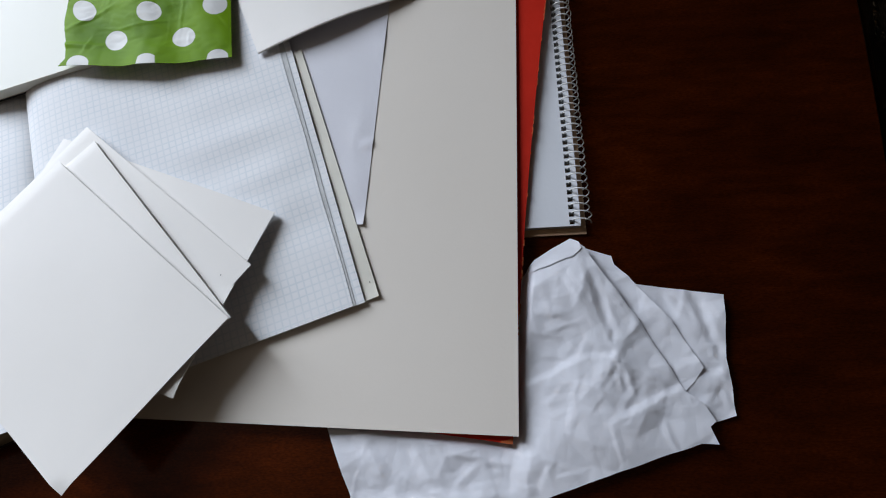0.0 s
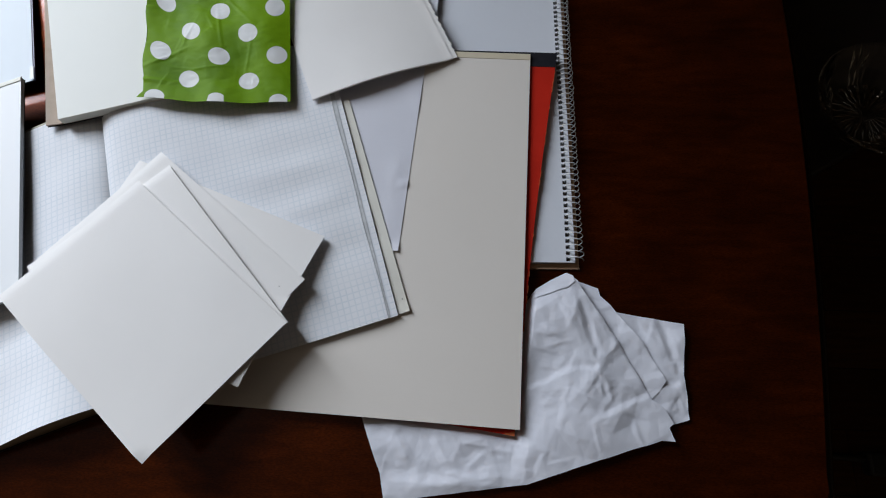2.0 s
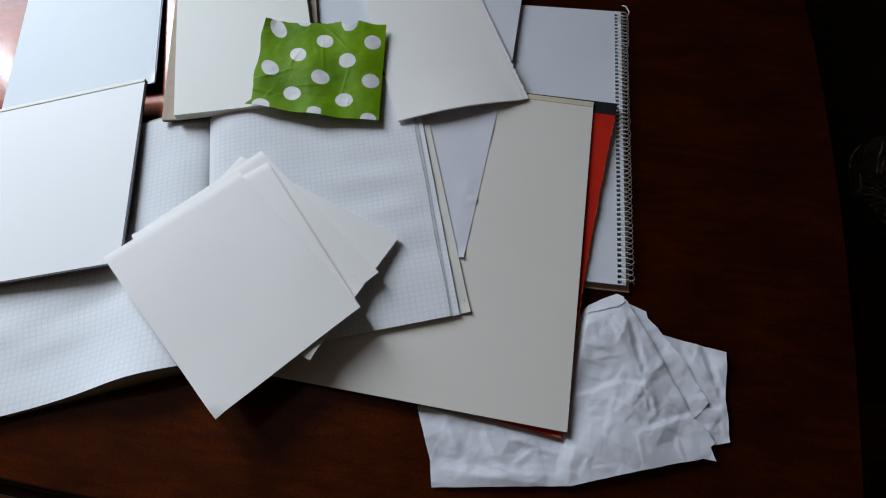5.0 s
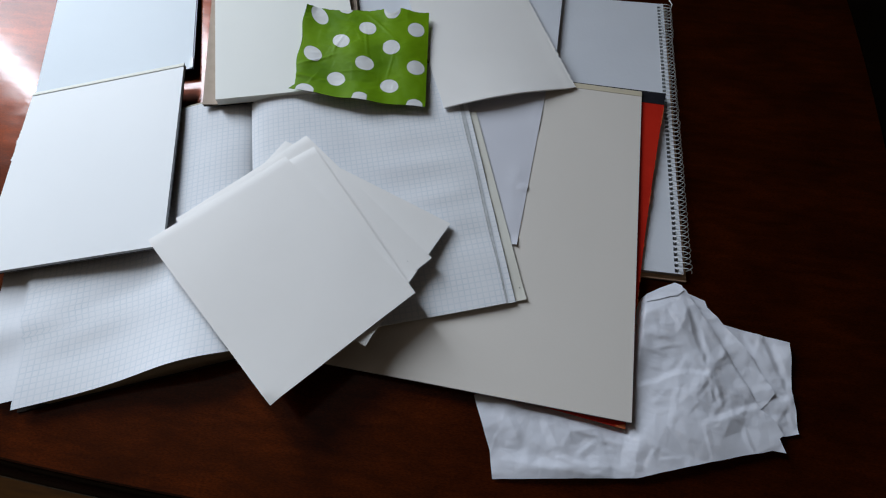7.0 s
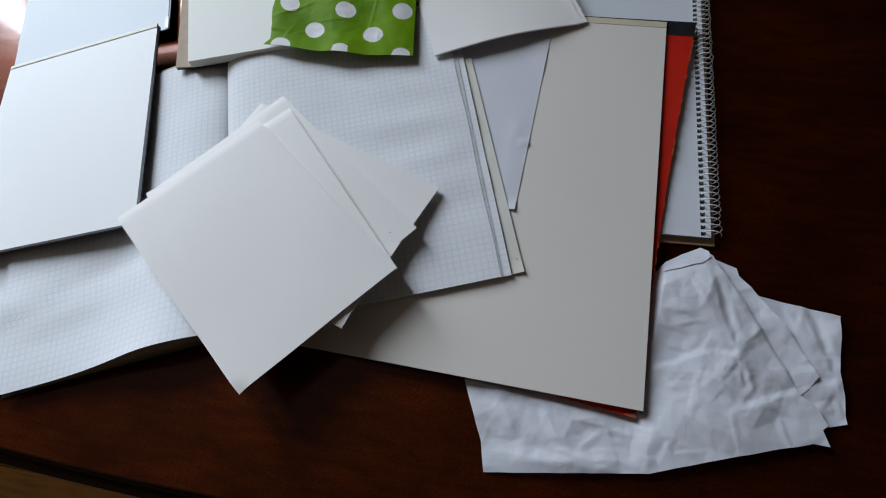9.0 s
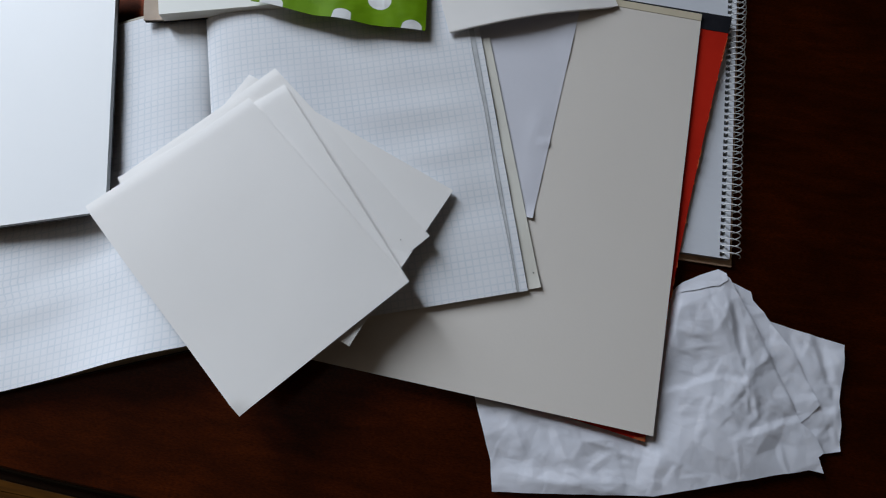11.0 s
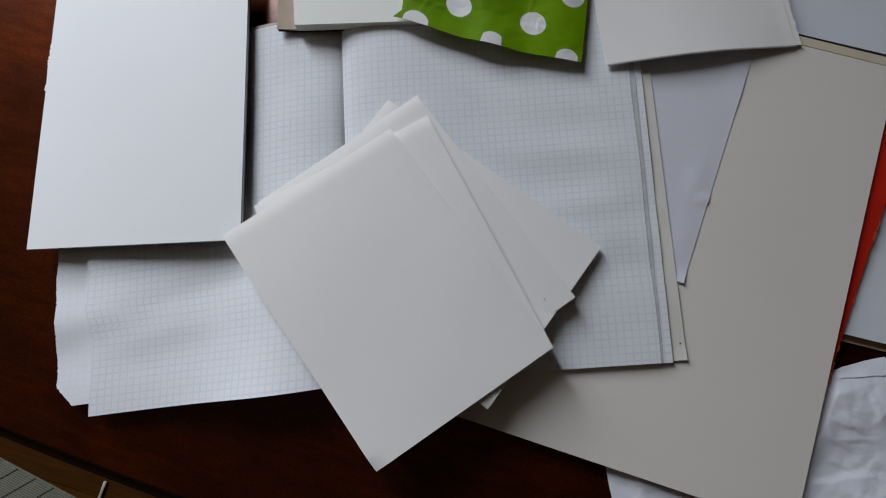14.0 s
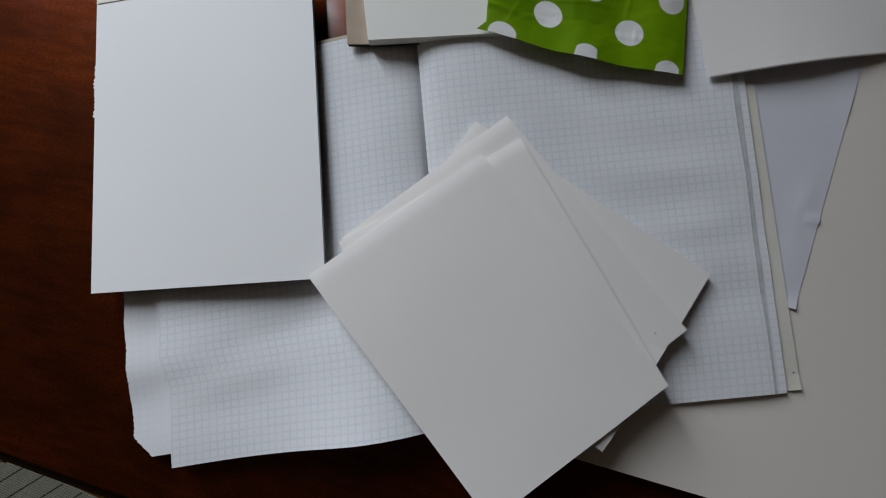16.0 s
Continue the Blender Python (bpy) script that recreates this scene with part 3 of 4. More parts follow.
# ---- loose sheet across the sketch pad ----
solo("loose_sheet", sheet_bm(lifted(quad((-0.02, 0.345, 0.0125), (0.2245, 0.345, 0.0120), (0.2295, 0.56, 0.011), (-0.01, 0.56, 0.010)), ripple(4, 0.0012, 3)), 0.0003, 24, 24), BLUISH,
     "plain cool-white loose sheet of paper", "paper sheet", smooth=True)


# ---- red folder ----
def red_folder():
    flat = quad((0.061, 0.024, 0.0065), (0.2965, -0.0045, 0.0065), (0.3352, 0.3208, 0.0135), (0.098, 0.3280, 0.0135))
    top = lambda u, v: flat(u, v) - Vector((0.0030 * u * math.sin(math.pi * min(1, max(0, v))), 0, 0))
    fold = thing("red_folder", "worn red card folder with a black band", "folder", at=(0.2, 0.17, 0.0))
    split = 0.955
    wear = lambda u, v: Vector((0.0005 * noise.noise(Vector((u * 40, v * 60, 1))) if u > 0.99 else 0, 0, 0))
    cover = part("cover", sheet_bm(lambda u, v: top(u, v * split) + wear(u, v), 0.0028, 30, 60), RED, fold)
    part("band", sheet_bm(lambda u, v: top(u, split + v * (1 - split)) + Vector((0, 0, 0.0003)), 0.0031, 30, 4), BLACK, fold, "black end band")
    part("inner_board", sheet_bm(lambda u, v: top(u * 0.997, 0.002 + v * 0.995) - Vector((0, 0, 0.00282)), 0.0012, 20, 40), KRAFT, fold)
    rng = random.Random(5)
    # rubbed spots along the edge
    for k in range(26):
        v0 = rng.uniform(0.05, 0.94)
        dv = rng.uniform(0.004, 0.02)
        w = rng.uniform(0.002, 0.006)
        part("worn_edge", sheet_bm(lambda u, v: top(1 - w * (1 - u) * (0.6 + 0.4 * math.sin(v * 9)), v0 + dv * v) + Vector((0.0005, 0, 0.0002)), 0.0009, 2, 5), WORN, cover)
    part("worn_edge", sheet_bm(lambda u, v: top(0.97 + 0.03 * u, -0.0005 + (0.004 + 0.008 * u * u) * v) + Vector((0, 0, 0.00022)), 0.0009, 6, 2), WORN, cover, "frayed orange corner")


red_folder()


# ---- large drawing pad ----
def board_z(y):
    return 0.0105 + 0.0050 * y / 0.318


def drawing_pad():
    pad = thing("drawing_pad", "large off-white drawing pad with taped edge", "drawing pad", at=(0.18, 0.16, 0.0))
    c = [(0.058, 0.0092), (0.300, 0.0), (0.3110, 0.3180), (0.070, 0.3275)]
    q = quad(*[(x, y, board_z(y)) for x, y in c])
    part("page_block", sheet_bm(lambda u, v: q(u, v * 0.981), 0.0026, 20, 26, None, 1), [DRAWING, GREY_EDGE], pad)
    part("binding_tape", sheet_bm(lambda u, v: q(u, 0.9812 + v * 0.0188) + Vector((0, 0, 0.0003)), 0.0030, 20, 2), TAPE, pad, "cream binding tape")
    part("back_cover", sheet_bm(lambda u, v: q(u, v) - Vector((0, 0, 0.00265)), 0.0008, 12, 12), EBONY, pad)


drawing_pad()

# ---- torn sheet under the notebook ----
def torn_sheet():
    q = quad((0.085, 0.139, 0), (0.2035, 0.1315, 0), (0.2190, 0.330, 0), (0.10, 0.338, 0))

    def top(u, v):
        p = q(u, v)
        z = board_z(p.y) + 0.0005 + 0.0010 * max(0, noise.noise(Vector((u * 5, v * 5, 2)))) * max(0, u - 0.8) / 0.2
        nick = abs(v - 0.295)
        if u > 0.93 and nick < 0.02:
            z += 0.0012 * (1 - nick / 0.02)
            p.x -= 0.0012 * (1 - nick / 0.02) if v < 0.295 else 0
        z += 0.0016 * max(0, 1 - v / 0.05) * max(0, (u - 0.9) / 0.1)
        z += 0.0006 * math.exp(-((v - 0.33) / 0.06) ** 2 - ((u - 0.90) / 0.05) ** 2)
        return Vector((p.x, p.y, z))
    solo("torn_sheet", sheet_bm(top, 0.00025, 40, 61), material("lilac_white_paper", (0.72, 0.72, 0.78), 0.6, 0.35, (0.69, 0.69, 0.75), 14, bump=0.1), "thin pale sheet with a torn nick at its edge", "paper sheet", smooth=True)


torn_sheet()

# ---- open squared notebook ----
SPINE = Vector((0.0088, 0.0103))
NB_N, NB_D, NB_H = Vector((0.949, 0.316)), Vector((-0.316, 0.949)), 0.270


def nb_right(s, r):
    p = SPINE + NB_N * s + NB_D * r
    z = board_z(max(p.y, 0)) + 0.0040 + 0.0045 * math.exp(-((s - 0.030) / 0.050) ** 2) - 0.0050 * math.exp(-s / 0.008)
    z += ((0.0005 * math.sin(r * 125 + s * 14) + 0.0017 * noise.noise(Vector((s * 14 + r * 5, r * 40, 6)))) * math.exp(-((r - 0.11) / 0.06) ** 2) * math.exp(-((s - 0.165) / 0.05) ** 2) + 0.0004 * noise.noise(Vector((s * 22, r * 22, 1)))) * min(1, s / 0.09)
    return Vector((p.x, p.y, z))


def nb_left(a, r, drop=0.0):
    p = SPINE - NB_N * a + NB_D * (r - 0.014 * a / 0.183)
    up = min(1, max(0, r) / 0.08)
    arch = 0.0140 * (1 - 0.72 * min(1, max(0, r) / 0.23))
    z = 0.0115 + arch * math.exp(-((a - 0.042 + 0.008 * up) / (0.058 - 0.018 * up)) ** 2) - (1.0 - 0.25 * up) * arch * math.exp(-a / 0.006) + 0.0006 * noise.noise(Vector((a * 25, r * 25, 4)))
    z += 0.0009 * math.sin(r * 95 + 1.2) * max(0, (a - 0.09) / 0.09) * math.exp(-((r - 0.055) / 0.035) ** 2)
    z += 0.0018 * noise.noise(Vector((a * 9, r * 42 + a * 3, 2))) * math.exp(-((r - 0.060) / 0.026) ** 2) * math.exp(-((a - 0.150) / 0.048) ** 2)
    z += 0.006 * math.exp(-r / 0.03) * math.exp(-((a - 0.05) / 0.05) ** 2)
    return Vector((p.x, p.y, max(z - drop, 0.003)))


def notebook():
    nb = thing("squared_notebook", "open squared-paper notebook with loosened, torn pages", "notebook", at=(0.01, 0.13, 0.0))
    edge_r = lambda r: 0.2022 + 0.0004 * math.sin(r * 60)
    part("right_page", sheet_bm(lambda u, v: nb_right(u * edge_r(v * NB_H), 0.003 * u + v * (NB_H - 0.003 * u)), 0.0003, 80, 110, lambda u, v: (u * 0.2047, v * NB_H)), GRID, nb, smooth=True)
    # the next pages fan out beyond the top one; shade between them is a tapering grey-coloured strip
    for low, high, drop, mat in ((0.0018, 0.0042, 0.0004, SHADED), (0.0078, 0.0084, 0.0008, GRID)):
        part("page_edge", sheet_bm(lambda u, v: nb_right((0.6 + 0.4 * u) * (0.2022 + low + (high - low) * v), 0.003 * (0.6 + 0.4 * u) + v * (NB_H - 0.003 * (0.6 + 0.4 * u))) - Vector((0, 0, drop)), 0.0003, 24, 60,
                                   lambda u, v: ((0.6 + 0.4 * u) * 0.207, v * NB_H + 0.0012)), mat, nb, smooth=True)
    part("page_block", sheet_bm(lambda u, v: nb_right(0.004 + u * 0.196, 0.0006 + 0.003 * u + v * (NB_H - 0.0012 - 0.003 * u)) - Vector((0, 0, 0.0007)), 0.0016, 50, 30), GREY_EDGE, nb, smooth=True)
    # cream inside of the back cover, peeping out
    cover = quad((0.02, 0.015, 0), (0.2158, 0.0835, 0), (0.1512, 0.270, 0), (-0.04, 0.20, 0))
    card = part("back_cover", sheet_bm(lambda u, v: Vector((cover(u, v).x, cover(u, v).y, board_z(max(0, cover(u, v).y)) + 0.0016 + 0.0009 * max(0, 1 - v / 0.05) * max(0, (u - 0.95) / 0.05))), 0.0007, 50, 40), CREAM_CARD, nb, "cream card cover with pin holes")
    for v in (0.055,):
        q = cover(0.985, v)
        part("pin_hole", lathe_bm([(0.0004, 0), (0.0004, 0.0002)], 10, pose(q.x, q.y, board_z(q.y) + 0.0017)), BLACK, card)
    wide_l = lambda r: 0.1835 + (0.0007 + 0.0022 * max(0, min(1, (r - 0.05) / 0.01))) * noise.noise(Vector((r * 300, 2, 2))) + 0.0058 * max(0, min(1, (r - 0.052) / 0.022))
    part("left_page", sheet_bm(lambda u, v: nb_left(u * wide_l(v * NB_H), v * 0.266), 0.0003, 80, 120, lambda u, v: (-u * 0.1835, v * NB_H)), GRID, nb, smooth=True)

    def torn(u, v):
        r = v * NB_H
        full = 0.2105 + 0.06 * min(0.07, max(0, r - 0.012)) + 0.0007 * noise.noise(Vector((r * 520, 7, 1))) + 0.0012 * noise.noise(Vector((r * 60, 3, 1)))
        full -= max(0, 0.014 - r) * 0.85
        start = 0.0085
        p = nb_left(0.12 + u * (full - 0.12), start + r * (1 - start / NB_H), 0.0034)
        return p
    part("torn_page", sheet_bm(torn, 0.0003, 40, 200, lambda u, v: (-(0.12 + u * 0.09) - 0.0021, v * NB_H)), FAINT_GRID, nb, "torn faded lower page", True)

    def block(u, v):
        a, r = 0.004 + u * 0.158, 0.001 + v * (NB_H - 0.002)
        return nb_left(a, r) - Vector((0, 0, 0.0010))
    # the block reaches down to the cover
    bm = bmesh.new()
    nu, nv = 50, 40
    up = [[bm.verts.new(block(i / nu, j / nv)) for j in range(nv + 1)] for i in range(nu + 1)]
    low = [[bm.verts.new((v.co.x, v.co.y, min(0.0022, v.co.z - 0.0004))) for v in row] for row in up]
    for i in range(nu):
        for j in range(nv):
            bm.faces.new((up[i][j], up[i][j + 1], up[i + 1][j + 1], up[i + 1][j]))
            bm.faces.new((low[i][j + 1], low[i][j], low[i + 1][j], low[i + 1][j + 1]))
    for i in range(nu):
        bm.faces.new((up[i][0], up[i + 1][0], low[i + 1][0], low[i][0]))
        bm.faces.new((up[i + 1][nv], up[i][nv], low[i][nv], low[i + 1][nv]))
    for j in range(nv):
        bm.faces.new((up[0][j + 1], up[0][j], low[0][j], low[0][j + 1]))
        bm.faces.new((up[nu][j], up[nu][j + 1], low[nu][j + 1], low[nu][j]))
    part("page_block", bm, material("yellowed_page_edges", (0.42, 0.37, 0.30), 0.8, 0.2, (0.34, 0.30, 0.24), 700, stretch=(1, 1, 5)), nb, "yellowed thick block of pages", True)
    part("front_cover", sheet_bm(lambda u, v: Vector((*(SPINE - NB_N * (u * 0.186) + NB_D * (v * NB_H - 0.014 * u)), 0.0020)), 0.0018, 10, 10), EBONY, nb, "dark notebook cover")


notebook()


# ---- writing pad with its cover folded back ----
def writing_pad():
    pad = thing("writing_pad", "white writing pad with its cover folded back", "writing pad", at=(-0.2, 0.16, 0.0))
    q = quad((-0.2415, 0.0362, 0.0190), (-0.0896, 0.0822, 0.0272), (-0.1555, 0.2885, 0.0200), (-0.3065, 0.2375, 0.0085))
    rag = lambda u, v: Vector((-0.0022 * max(0, 0.3 + noise.noise(Vector((v * 240, 1, 1)))) if (u < 0.001 and 0.58 < v < 0.76) else 0, 0, 0))
    part("page_block", sheet_bm(lambda u, v: q(u, v) + rag(u, v), 0.0036, 30, 160, None, 1), [PAD_WHITE, GREY_EDGE], pad)
    part("back_cover", sheet_bm(lambda u, v: q(u, v) - Vector((0, 0, 0.00365)), 0.0012, 12, 12), BLACK, pad, "dark back cover")
    part("gum_strip", sheet_bm(lambda u, v: q(0.002 + u * 0.997, 0.982 + v * 0.026) + Vector((0, 0, 0.0006 - 0.0014 * v ** 4)), 0.0010, 20, 4), GUM, pad, "cream gummed strip")
    up = Vector((-0.069, 0.197, 0)).normalized()
    a, b = Vector((-0.3075, 0.2410, 0.0060)), Vector((-0.1535, 0.2925, 0.0100))

    def lid(u, v):
        p = a * (1 - u) + b * u + up * (0.205 * v)
        p.z = p.z * (1 - v) + 0.0036 * v
        return p
    part("cover_lining", sheet_bm(lid, 0.0005, 16, 30), material("glossy_white_lining", (0.77, 0.82, 0.86), 0.6, 0.25, (0.75, 0.80, 0.84), 10, bump=0.04), pad, "glossy white cover lining", True)
    flap = part("front_cover", sheet_bm(lambda u, v: lid(-0.004 + u * 1.013, v * 1.004) - Vector((0, 0, 0.00055)), 0.0016, 16, 30), NAVY, pad, "navy folded-back cover", True)
    part("tape_corner", sheet_bm(lambda u, v: lid(0.985 + 0.02 * u, 0.005 + 0.075 * v) + Vector((0, 0, 0.0004)), 0.0005, 3, 6), FRAME_PAINT, flap, "torn bit of white tape")


writing_pad()


# ---- small ivory pad ----
def ivory_pad():
    pad = thing("ivory_note_pad", "thick ivory note pad on brown cardboard", "note pad", at=(-0.06, 0.34, 0.013))
    across, up, back_up = Vector((0.965, 0.262, 0)), Vector((-0.350, 0.937, 0)), Vector((-0.296, 0.955, 0))
    o = Vector((-0.1010, 0.2405, 0.0272))
    q = lambda u, v: o + across * (0.146 * u) + up * (0.21 * v) - Vector((0, 0, 0.004 * v))
    part("page_block", sheet_bm(q, 0.0076, 20, 30, None, 1), [IVORY, CREAM_CARD], pad)
    part("cardboard_back", sheet_bm(lambda u, v: q(0, 0) + across * (-0.0150 + 0.161 * u) + back_up * (0.001 + 0.212 * v) - Vector((0, 0, 0.0078 + 0.004 * v - 0.0022 * max(0, 1 - u / 0.1))), 0.0016, 16, 20), PALE_KRAFT, pad, "pale brown cardboard back")
    part("black_cover", sheet_bm(lambda u, v: q(0, 0) + across * (-0.0146 + 0.160 * u) + back_up * (0.0003 + 0.212 * v) - Vector((0, 0, 0.0095 + 0.004 * v - 0.0022 * max(0, 1 - u / 0.1))), 0.0008, 16, 20), BLACK, pad, "black outer cover")


ivory_pad()


# ---- folded sheet with perforated edge ----
def folded_sheet():
    fs = thing("folded_sheet", "folded white sheet with a perforated torn edge", "paper sheet", at=(0.14, 0.38, 0.014))
    pl = [Vector((0.1205, 0.2655)), Vector((0.0960, 0.3230)), Vector((0.0560, 0.4200)), Vector((0.0370, 0.4660))]
    pr = [Vector((0.2455, 0.3130)), Vector((0.2200, 0.3690)), Vector((0.1925, 0.4290)), Vector((0.1720, 0.4750))]

    def side(pts, v):
        t = v * 3
        i = min(2, int(t))
        return pts[i].lerp(pts[i + 1], t - i)

    def leaf(lift, cut):
        def top(u, v):
            p, q = side(pl, v), side(pr, v)
            w = u * cut
            if u > 0.999 and cut > 0.99:
                w += 0.005 * (0.5 + 0.5 * math.sin(v * 150)) + 0.012 * noise.noise(Vector((v * 40, 1, 1))) * (v < 0.3) + 0.004 * noise.noise(Vector((v * 110, 3, 1)))
            xy = p.lerp(q, w)
            z = 0.0222 - 0.0035 * u + 0.0048 * math.sin(math.pi * min(1, u * 1.05)) * math.exp(-v * 2.6) - 0.0035 * v + lift + 0.0002 * noise.noise(Vector((u * 6, v * 6, lift * 900)))
            return Vector((xy.x, xy.y, z))
        return top
    part("lower_leaf", sheet_bm(leaf(-0.0009, 1.0), 0.0003, 40, 160), WHITE, fs, "under leaf with torn perforation", True)
    part("upper_leaf", sheet_bm(leaf(0.0, 0.968), 0.0003, 40, 80), WHITE, fs, smooth=True)
    part("fold", sheet_bm(lambda u, v: leaf(0.0, 0.968)(u, 0) + Vector((0.002 * math.sin(math.pi * v) * 0.3, -0.0009 * math.sin(math.pi * v), -0.0011 * v)), 0.0002, 40, 6), WHITE, fs, smooth=True)


folded_sheet()


# ---- green dotted wrapping paper ----
def green_paper():
    rng = random.Random(14)
    wrinkles = []
    for k in range(34):
        at, turn, half = (rng.uniform(0.05, 0.95), rng.uniform(0.05, 0.95)), rng.choice((1.5, 1.5, 0.1, 0.9)) + rng.gauss(0, 0.3), rng.uniform(0.04, 0.14)
        wrinkles.append(((at[0] - half * math.cos(turn), at[1] - half * math.sin(turn)), (at[0] + half * math.cos(turn), at[1] + half * math.sin(turn)), rng.uniform(0.02, 0.06), rng.uniform(0.0001, 0.0004)))
    q = quad((-0.0275, 0.2613, 0.0305), (0.1025, 0.2632, 0.0245), (0.0855, 0.3880, 0.0275), (-0.0460, 0.3770, 0.0300))

    def top(u, v):
        p = q(u, v)
        ragged = max(0.0, (v - 0.85) / 0.15)
        p.y += ragged * (-0.0085 * math.exp(-((u - 0.71) / 0.05) ** 4) - 0.0025 * math.exp(-((u - 0.40) / 0.12) ** 4) + 0.0015 * math.sin(u * 19) + 0.0012 * noise.noise(Vector((u * 30, 2, 2))))
        if u < 0.001:
            p.x += 0.0012 * math.sin(v * 14) - (0.005 * max(0, 1 - v / 0.05))
        if v < 0.001:
            p.y -= 0.0042 * math.sin(math.pi * u) + 0.002 * u
        for (au, av), (bu, bv), wide, high in wrinkles:
            long = math.hypot(bu - au, bv - av)
            eu, ev = (bu - au) / long, (bv - av) / long
            along, off = (u - au) * eu + (v - av) * ev, (u - au) * ev - (v - av) * eu
            if 0 < along < long:
                p.z += high * max(0, 1 - (off / wide if off > 0 else -off / (0.3 * wide))) * math.sin(math.pi * along / long)
        z = 0.0030 * math.sin(math.pi * u) * math.sin(math.pi * v) - 0.002 * math.sin(math.pi * u * 2) * v + 0.0011 * math.sin(u * 15 + v * 3)
        z += 0.0016 * noise.noise(Vector((u * 4, v * 3, 1))) + 0.0004 * noise.noise(Vector((u * 12, v * 8, 3))) + 0.0004 * abs(noise.noise(Vector((u * 9, v * 20, 8))))
        crease = abs(v - 0.13 - 0.10 * (0.25 - u)) if u < 0.30 else 1
        z += 0.0014 * max(0, 1 - crease / 0.03) * (1 - u / 0.30)
        for cu, cv, ang, wide, high in ((0.30, 0.55, 1.2, 0.020, 0.0005), (0.52, 0.60, 1.7, 0.018, 0.0005), (0.72, 0.35, 1.4, 0.016, 0.0004), (0.15, 0.35, 0.5, 0.02, 0.0006), (0.45, 0.25, 0.1, 0.015, 0.0004), (0.62, 0.80, 2.2, 0.018, 0.0005)):
            off = abs((u - cu) * math.sin(ang) - (v - cv) * math.cos(ang))
            z += high * max(0, 1 - off / wide) * math.exp(-((u - cu) ** 2 + (v - cv) ** 2) / 0.03)
        z += 0.003 * (max(0, 1 - v / 0.15)) * math.sin(math.pi * u)
        z += 0.003 * max(0, 1 - u / 0.08) * max(0, v - 0.85) / 0.15
        p.z += z
        return p

    def printed(u, v):
        """The print runs askew on the stretched paper."""
        t = (1, u, v, u * v, u * u, v * v, u * u * v)
        return tuple(sum(a * b for a, b in zip(k, t)) for k in ((0.0028, 0.1213, -0.0082, 0.0073, 0.0069, 0.0046, 0.0007), (-0.0005, 0.0179, 0.1166, 0.0596, -0.0147, -0.0163, -0.043)))
    solo("wrapping_paper", sheet_bm(top, 0.00035, 150, 140, printed), DOTS, "creased green wrapping paper with white polka dots", "wrapping paper", smooth=True)


green_paper()


# ---- four folded note sheets on the notebook ----
def note_sheet(pk, r, b, l, seed, curl):
    sh = thing("folded_note_sheet", "blank white folded note sheet lying loosely fanned", "paper sheet", "fanned note sheets", at=tuple(sum((Vector(c) for c in (pk, r, b, l)), Vector()) / 4))
    q = quad(l, b, r, pk)

    def leaf(shrink, lift):
        def top(u, v):
            p = q(u * (1 - shrink), v)
            z = curl * (math.sin(math.pi * u) * 0.6 - 0.8 * math.sin(math.pi * v) * (1 - u)) + 0.0008 * noise.noise(Vector((u * 2.2 + seed, v * 2.2, seed)))
            z -= 0.0018 * max(0, 1 - (1 - u) / 0.05) * max(0, 1 - v / 0.06)
            z -= 0.0011 * max(0, 1 - u / 0.055) ** 2
            return p + Vector((0, 0, z + lift))
        return top
    part("lower_leaf", sheet_bm(leaf(0.004, -0.0012), 0.0003, 60, 30), WHITE, sh, smooth=True)
    part("upper_leaf", sheet_bm(leaf(0.0, 0.0), 0.0003, 90, 30), WHITE, sh, smooth=True)


note_sheet((-0.0200, 0.2030, 0.0262), (0.1450, 0.1400, 0.0218), (0.0985, 0.0215, 0.0350), (-0.0680, 0.0820, 0.0310), 1.0, 0.0008)
note_sheet((-0.0010, 0.2100, 0.0285), (0.1352, 0.1030, 0.0272), (0.0510, 0.0010, 0.0320), (-0.0850, 0.1095, 0.0300), 2.0, 0.0008)
note_sheet((0.0107, 0.1962, 0.0315), (0.1280, 0.0690, 0.0315), (0.0320, -0.0200, 0.0350), (-0.0855, 0.1062, 0.0330), 3.0, 0.0008)
note_sheet((-0.0106, 0.1803, 0.0345), (0.1280, 0.0685, 0.0345), (0.0430, -0.0310, 0.0405), (-0.0980, 0.0815, 0.0365), 4.0, 0.0010)
solo("speck", lathe_bm([(0.00035, 0), (0.0003, 0.0002)], 8, pose(0.1165, 0.0965, 0.0288)), BLACK, "tiny dark speck on a note sheet", "speck")


solo("speck", lathe_bm([(0.0004, 0), (0.0003, 0.0002)], 8, pose(-0.126, 0.158, 0.0228)), BLACK, "tiny dark speck on the writing pad", "speck")


# ---- beside the table ----
def side_stand():
    st = thing("side_stand", "low black wooden stand beside the table", "stand", at=(0.776, 0.65, FLOOR))
    place = pose(0.776, 0.65, 0, 0, 0, 32)
    part("top", box_bm(-0.24, 0.30, -0.24, 0.24, -0.33, -0.30, place, 0.005), EBONY, st)
    part("shelf", box_bm(-0.22, 0.28, -0.21, 0.22, -0.60, -0.58, place, 0.004), EBONY, st)
    for x in (-0.21, 0.27):
        for y in (-0.21, 0.21):
            part("leg", box_bm(x - 0.018, x + 0.018, y - 0.018, y + 0.018, FLOOR, -0.33, place, 0.003), EBONY, st)


side_stand()


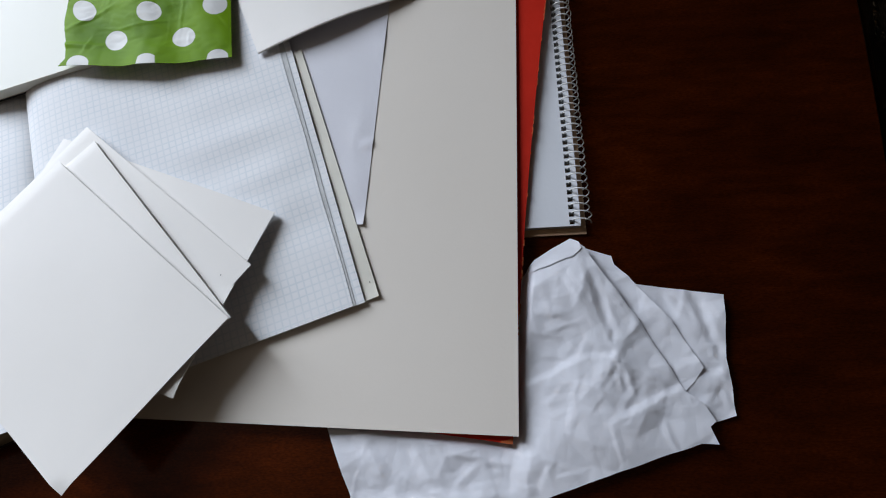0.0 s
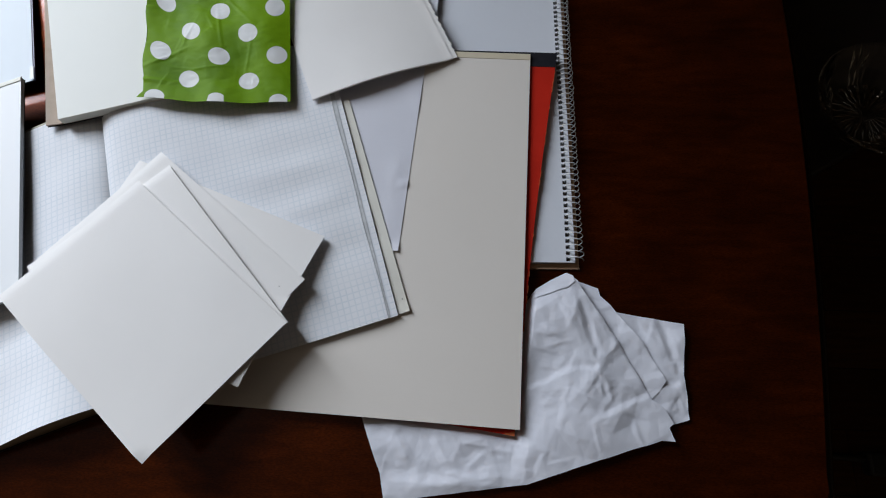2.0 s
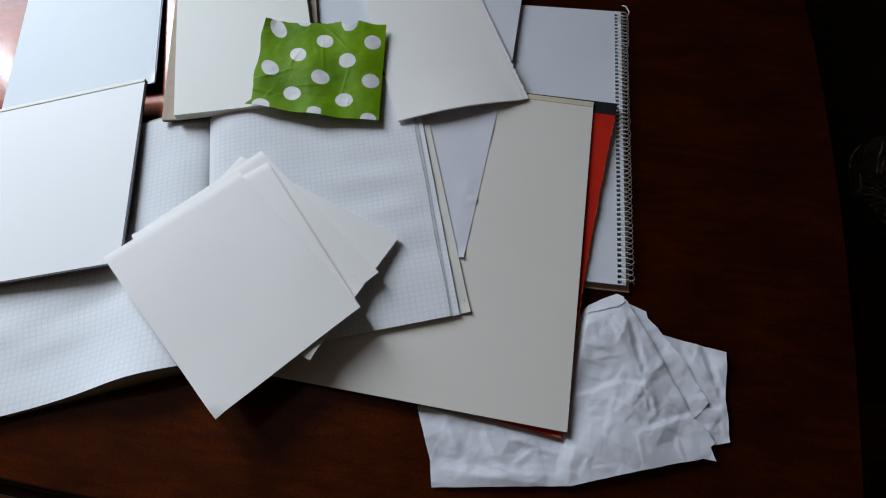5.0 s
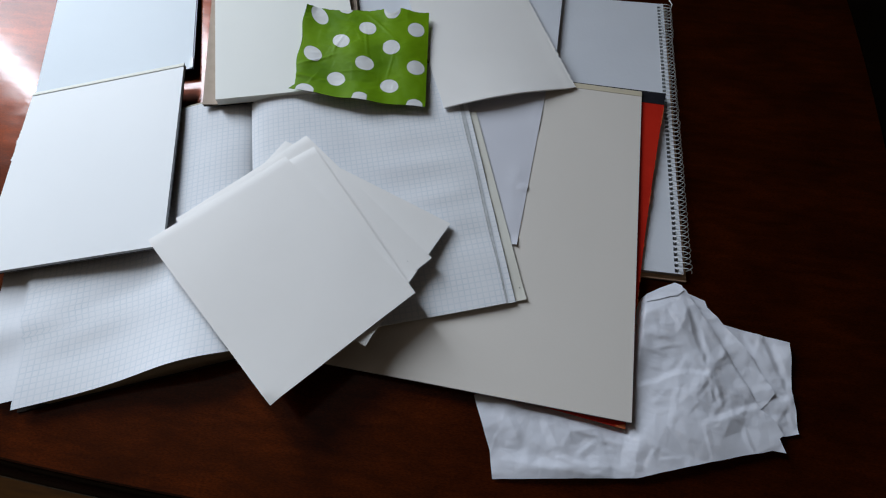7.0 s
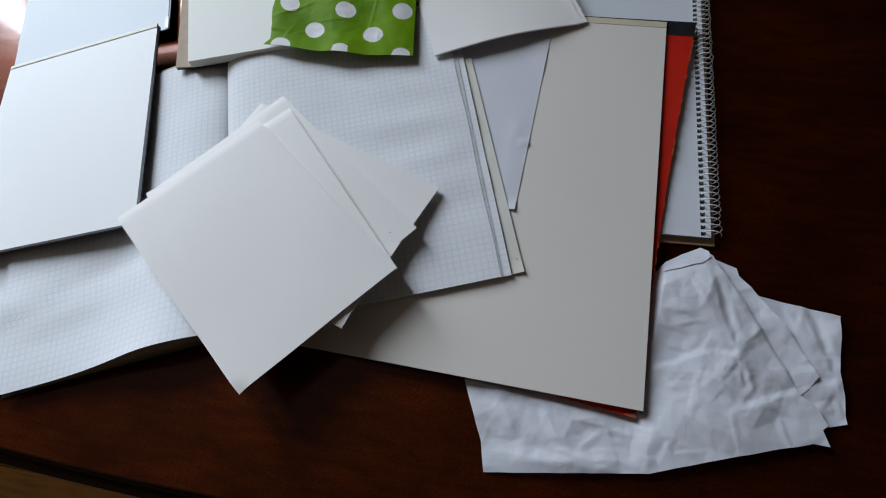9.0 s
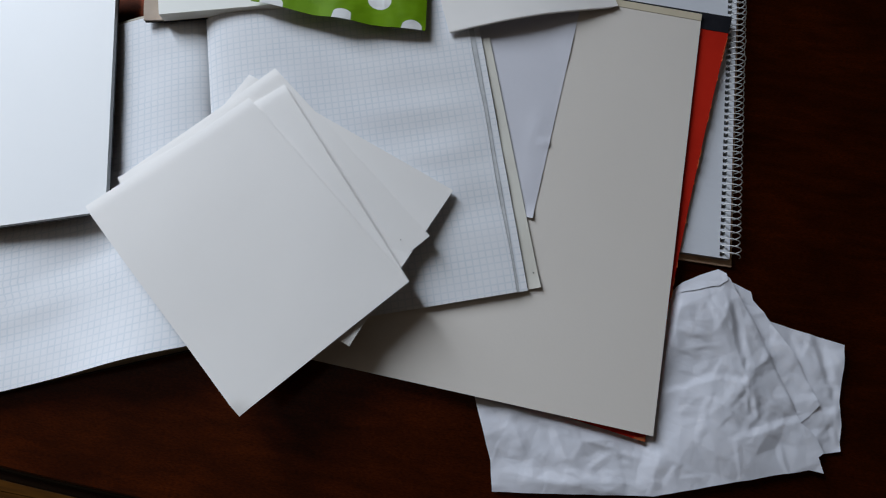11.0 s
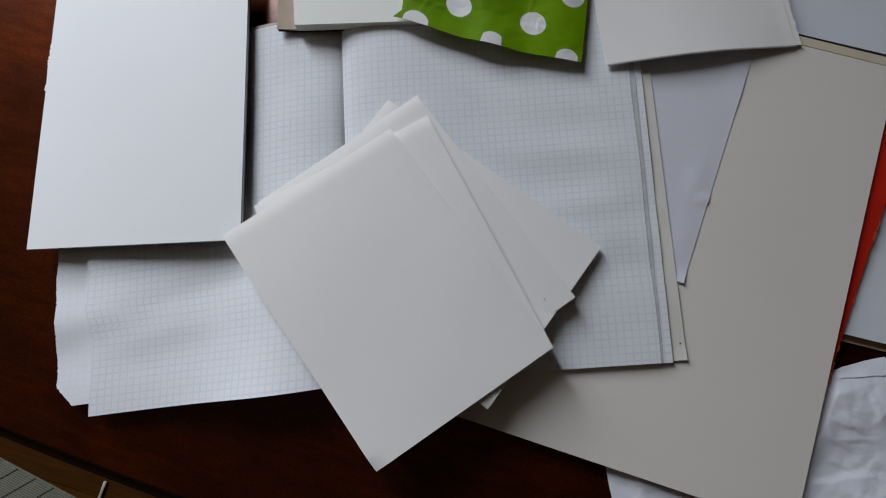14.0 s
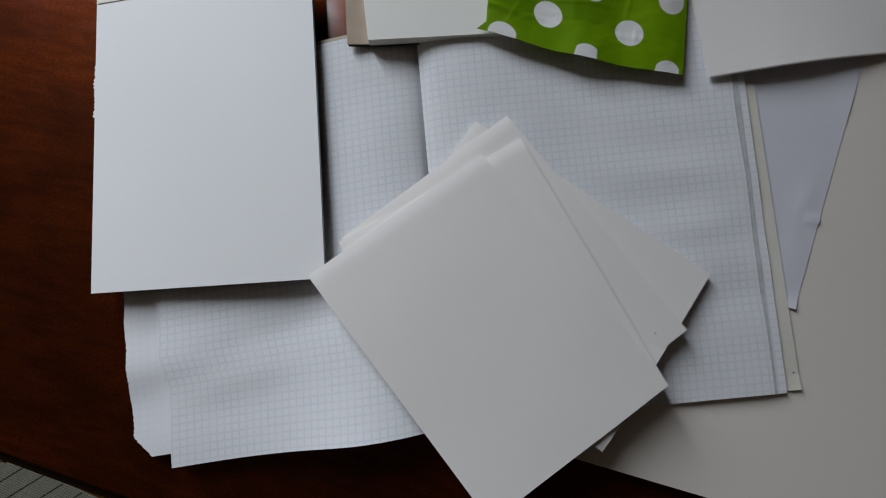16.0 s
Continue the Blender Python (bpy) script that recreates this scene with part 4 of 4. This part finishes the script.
def cut_glass(name, label, category, place, size, wide=1.0):
    """Pressed glass: fluted wall, star cuts in the base and round cuts on the wall."""
    bm = bmesh.new()
    seg = 96
    prof = [(0.004, 0.006), (0.030, 0.006), (0.045, 0.008), (0.062, 0.022), (0.074, 0.036), (0.082, 0.045), (0.086, 0.047), (0.087, 0.044), (0.079, 0.033), (0.070, 0.018), (0.052, 0.0), (0.030, 0.0), (0.004, 0.0)]
    rings = []
    for i, (r, z) in enumerate(prof):
        ring = []
        for k in range(seg):
            a = k * math.tau / seg
            cut = 0.0030 * abs(math.sin(a * 4)) ** 3 + 0.0016 * (k % 2) * (math.cos(a * 4) > 0.2)
            flute = cut if 8 <= i <= 10 else 0.0010 * abs(math.sin(a * 12)) if i in (5, 6) else 0
            star = 0.0045 * (k % 4 < 2) if i in (1, 11) else 0
            ring.append(bm.verts.new(((r * wide - flute) * math.cos(a), (r * wide - flute) * math.sin(a), z + star)))
        rings.append(ring)
    for a, b in zip(rings, rings[1:]):
        for k in range(seg):
            bm.faces.new((b[k], b[(k + 1) % seg], a[(k + 1) % seg], a[k]))
    bm.faces.new(rings[0])
    bm.faces.new(rings[-1][::-1])
    bm.transform(place @ Matrix.Scale(size, 4))
    solo(name, bm, GLASS, label, category)


cut_glass("cut_glass_bowl", "clear cut-glass bowl with star pattern on the black stand", "bowl", pose(0.848, 0.458, -0.2995), 1.08)
cut_glass("cut_glass_dish", "wide clear cut-glass dish on the black stand", "dish", pose(0.985, 0.690, -0.2995), 0.95, 1.15)

# a bent black bar on the floor
bar = thing("floor_bar", "thin black metal bar with clamp on the floor", "metal bar", at=(1.2, -0.06, FLOOR))
part("rod", tube_bm([Vector((0.94 + 0.05 * k, -0.047 - 0.003 * k, FLOOR + 0.010 + 0.004 * math.sin(k * 0.9))) for k in range(14)], 0.007, 10), METAL, bar, smooth=True)
part("clamp", box_bm(1.060, 1.092, -0.085, -0.040, FLOOR, FLOOR + 0.030, bevel=0.005), METAL, bar)


# ---- slatted mat on the floor ----
def slatted_mat():
    mat_ob = thing("slatted_mat", "grey slatted bamboo mat with dark cords", "floor mat", at=(-0.8, -0.6, FLOOR))
    place = pose(-0.55, -0.527, FLOOR, 0, 0, -8.2)
    pitch, count, long = 0.0048, 75, 0.42
    for n, inset in enumerate([0.115 * max(0, 1 - k / 14) ** 2.2 for k in range(14)] + [0.0]):
        mesh = bpy.data.meshes.new("slat")
        base = bmesh.new()
        bmesh.ops.create_cube(base, size=1, matrix=pose(-(long - inset) / 2, 0, 0) @ Matrix.Diagonal((long - inset, pitch * 0.74, 0.003, 1)))
        base.to_mesh(mesh)
        base.free()
        mesh.materials.append(SLAT)
        for k in ([n] if n < 14 else range(14, count)):
            ob = new("slat", mesh)
            ob.parent = mat_ob
            ob.matrix_basis = Matrix.Translation(-mat_ob.location) @ place @ pose(0.003 * math.sin(k * 7.1), -pitch * (k + 0.5), 0.002)
    for c in range(9):
        pts = [place @ Vector((-0.01 - c * 0.047 - pitch * 0.5 * k * 0.75, -pitch * k * 0.5, 0.0040 + 0.0009 * math.cos(k * math.pi))) for k in range(1, count * 2)]
        pts = [p for p in pts if (place.inverted() @ p).x > -long]
        if len(pts) > 4:
            part("cord", tube_bm(pts, 0.0011, 5), CORD, mat_ob)


slatted_mat()
pts = [Vector((-0.594 - 0.10 * (k / 20) ** 2, -0.462 - 0.02 * k, FLOOR + 0.006)) for k in range(22)]
solo("cable", tube_bm(pts, 0.0035, 8), CABLE, "thin pale cable lying across the floor", "cable", smooth=True)

# ---- floor planks ----
rng = random.Random(11)
row_w = 0.125
y = Y0
while y < Y1:
    x = X0 - rng.uniform(0, 0.9)
    while x < X1:
        length = rng.choice((0.9, 1.2, 1.5))
        x0, x1 = max(x, X0), min(x + length, X1)
        if x1 - x0 > 0.02:
            part("plank", box_bm(x0 + 0.0008, x1 - 0.0008, y + 0.0008, min(y + row_w, Y1) - 0.0008, FLOOR - 0.012, FLOOR), OAK, floor_ob)
        x += length
    y += row_w
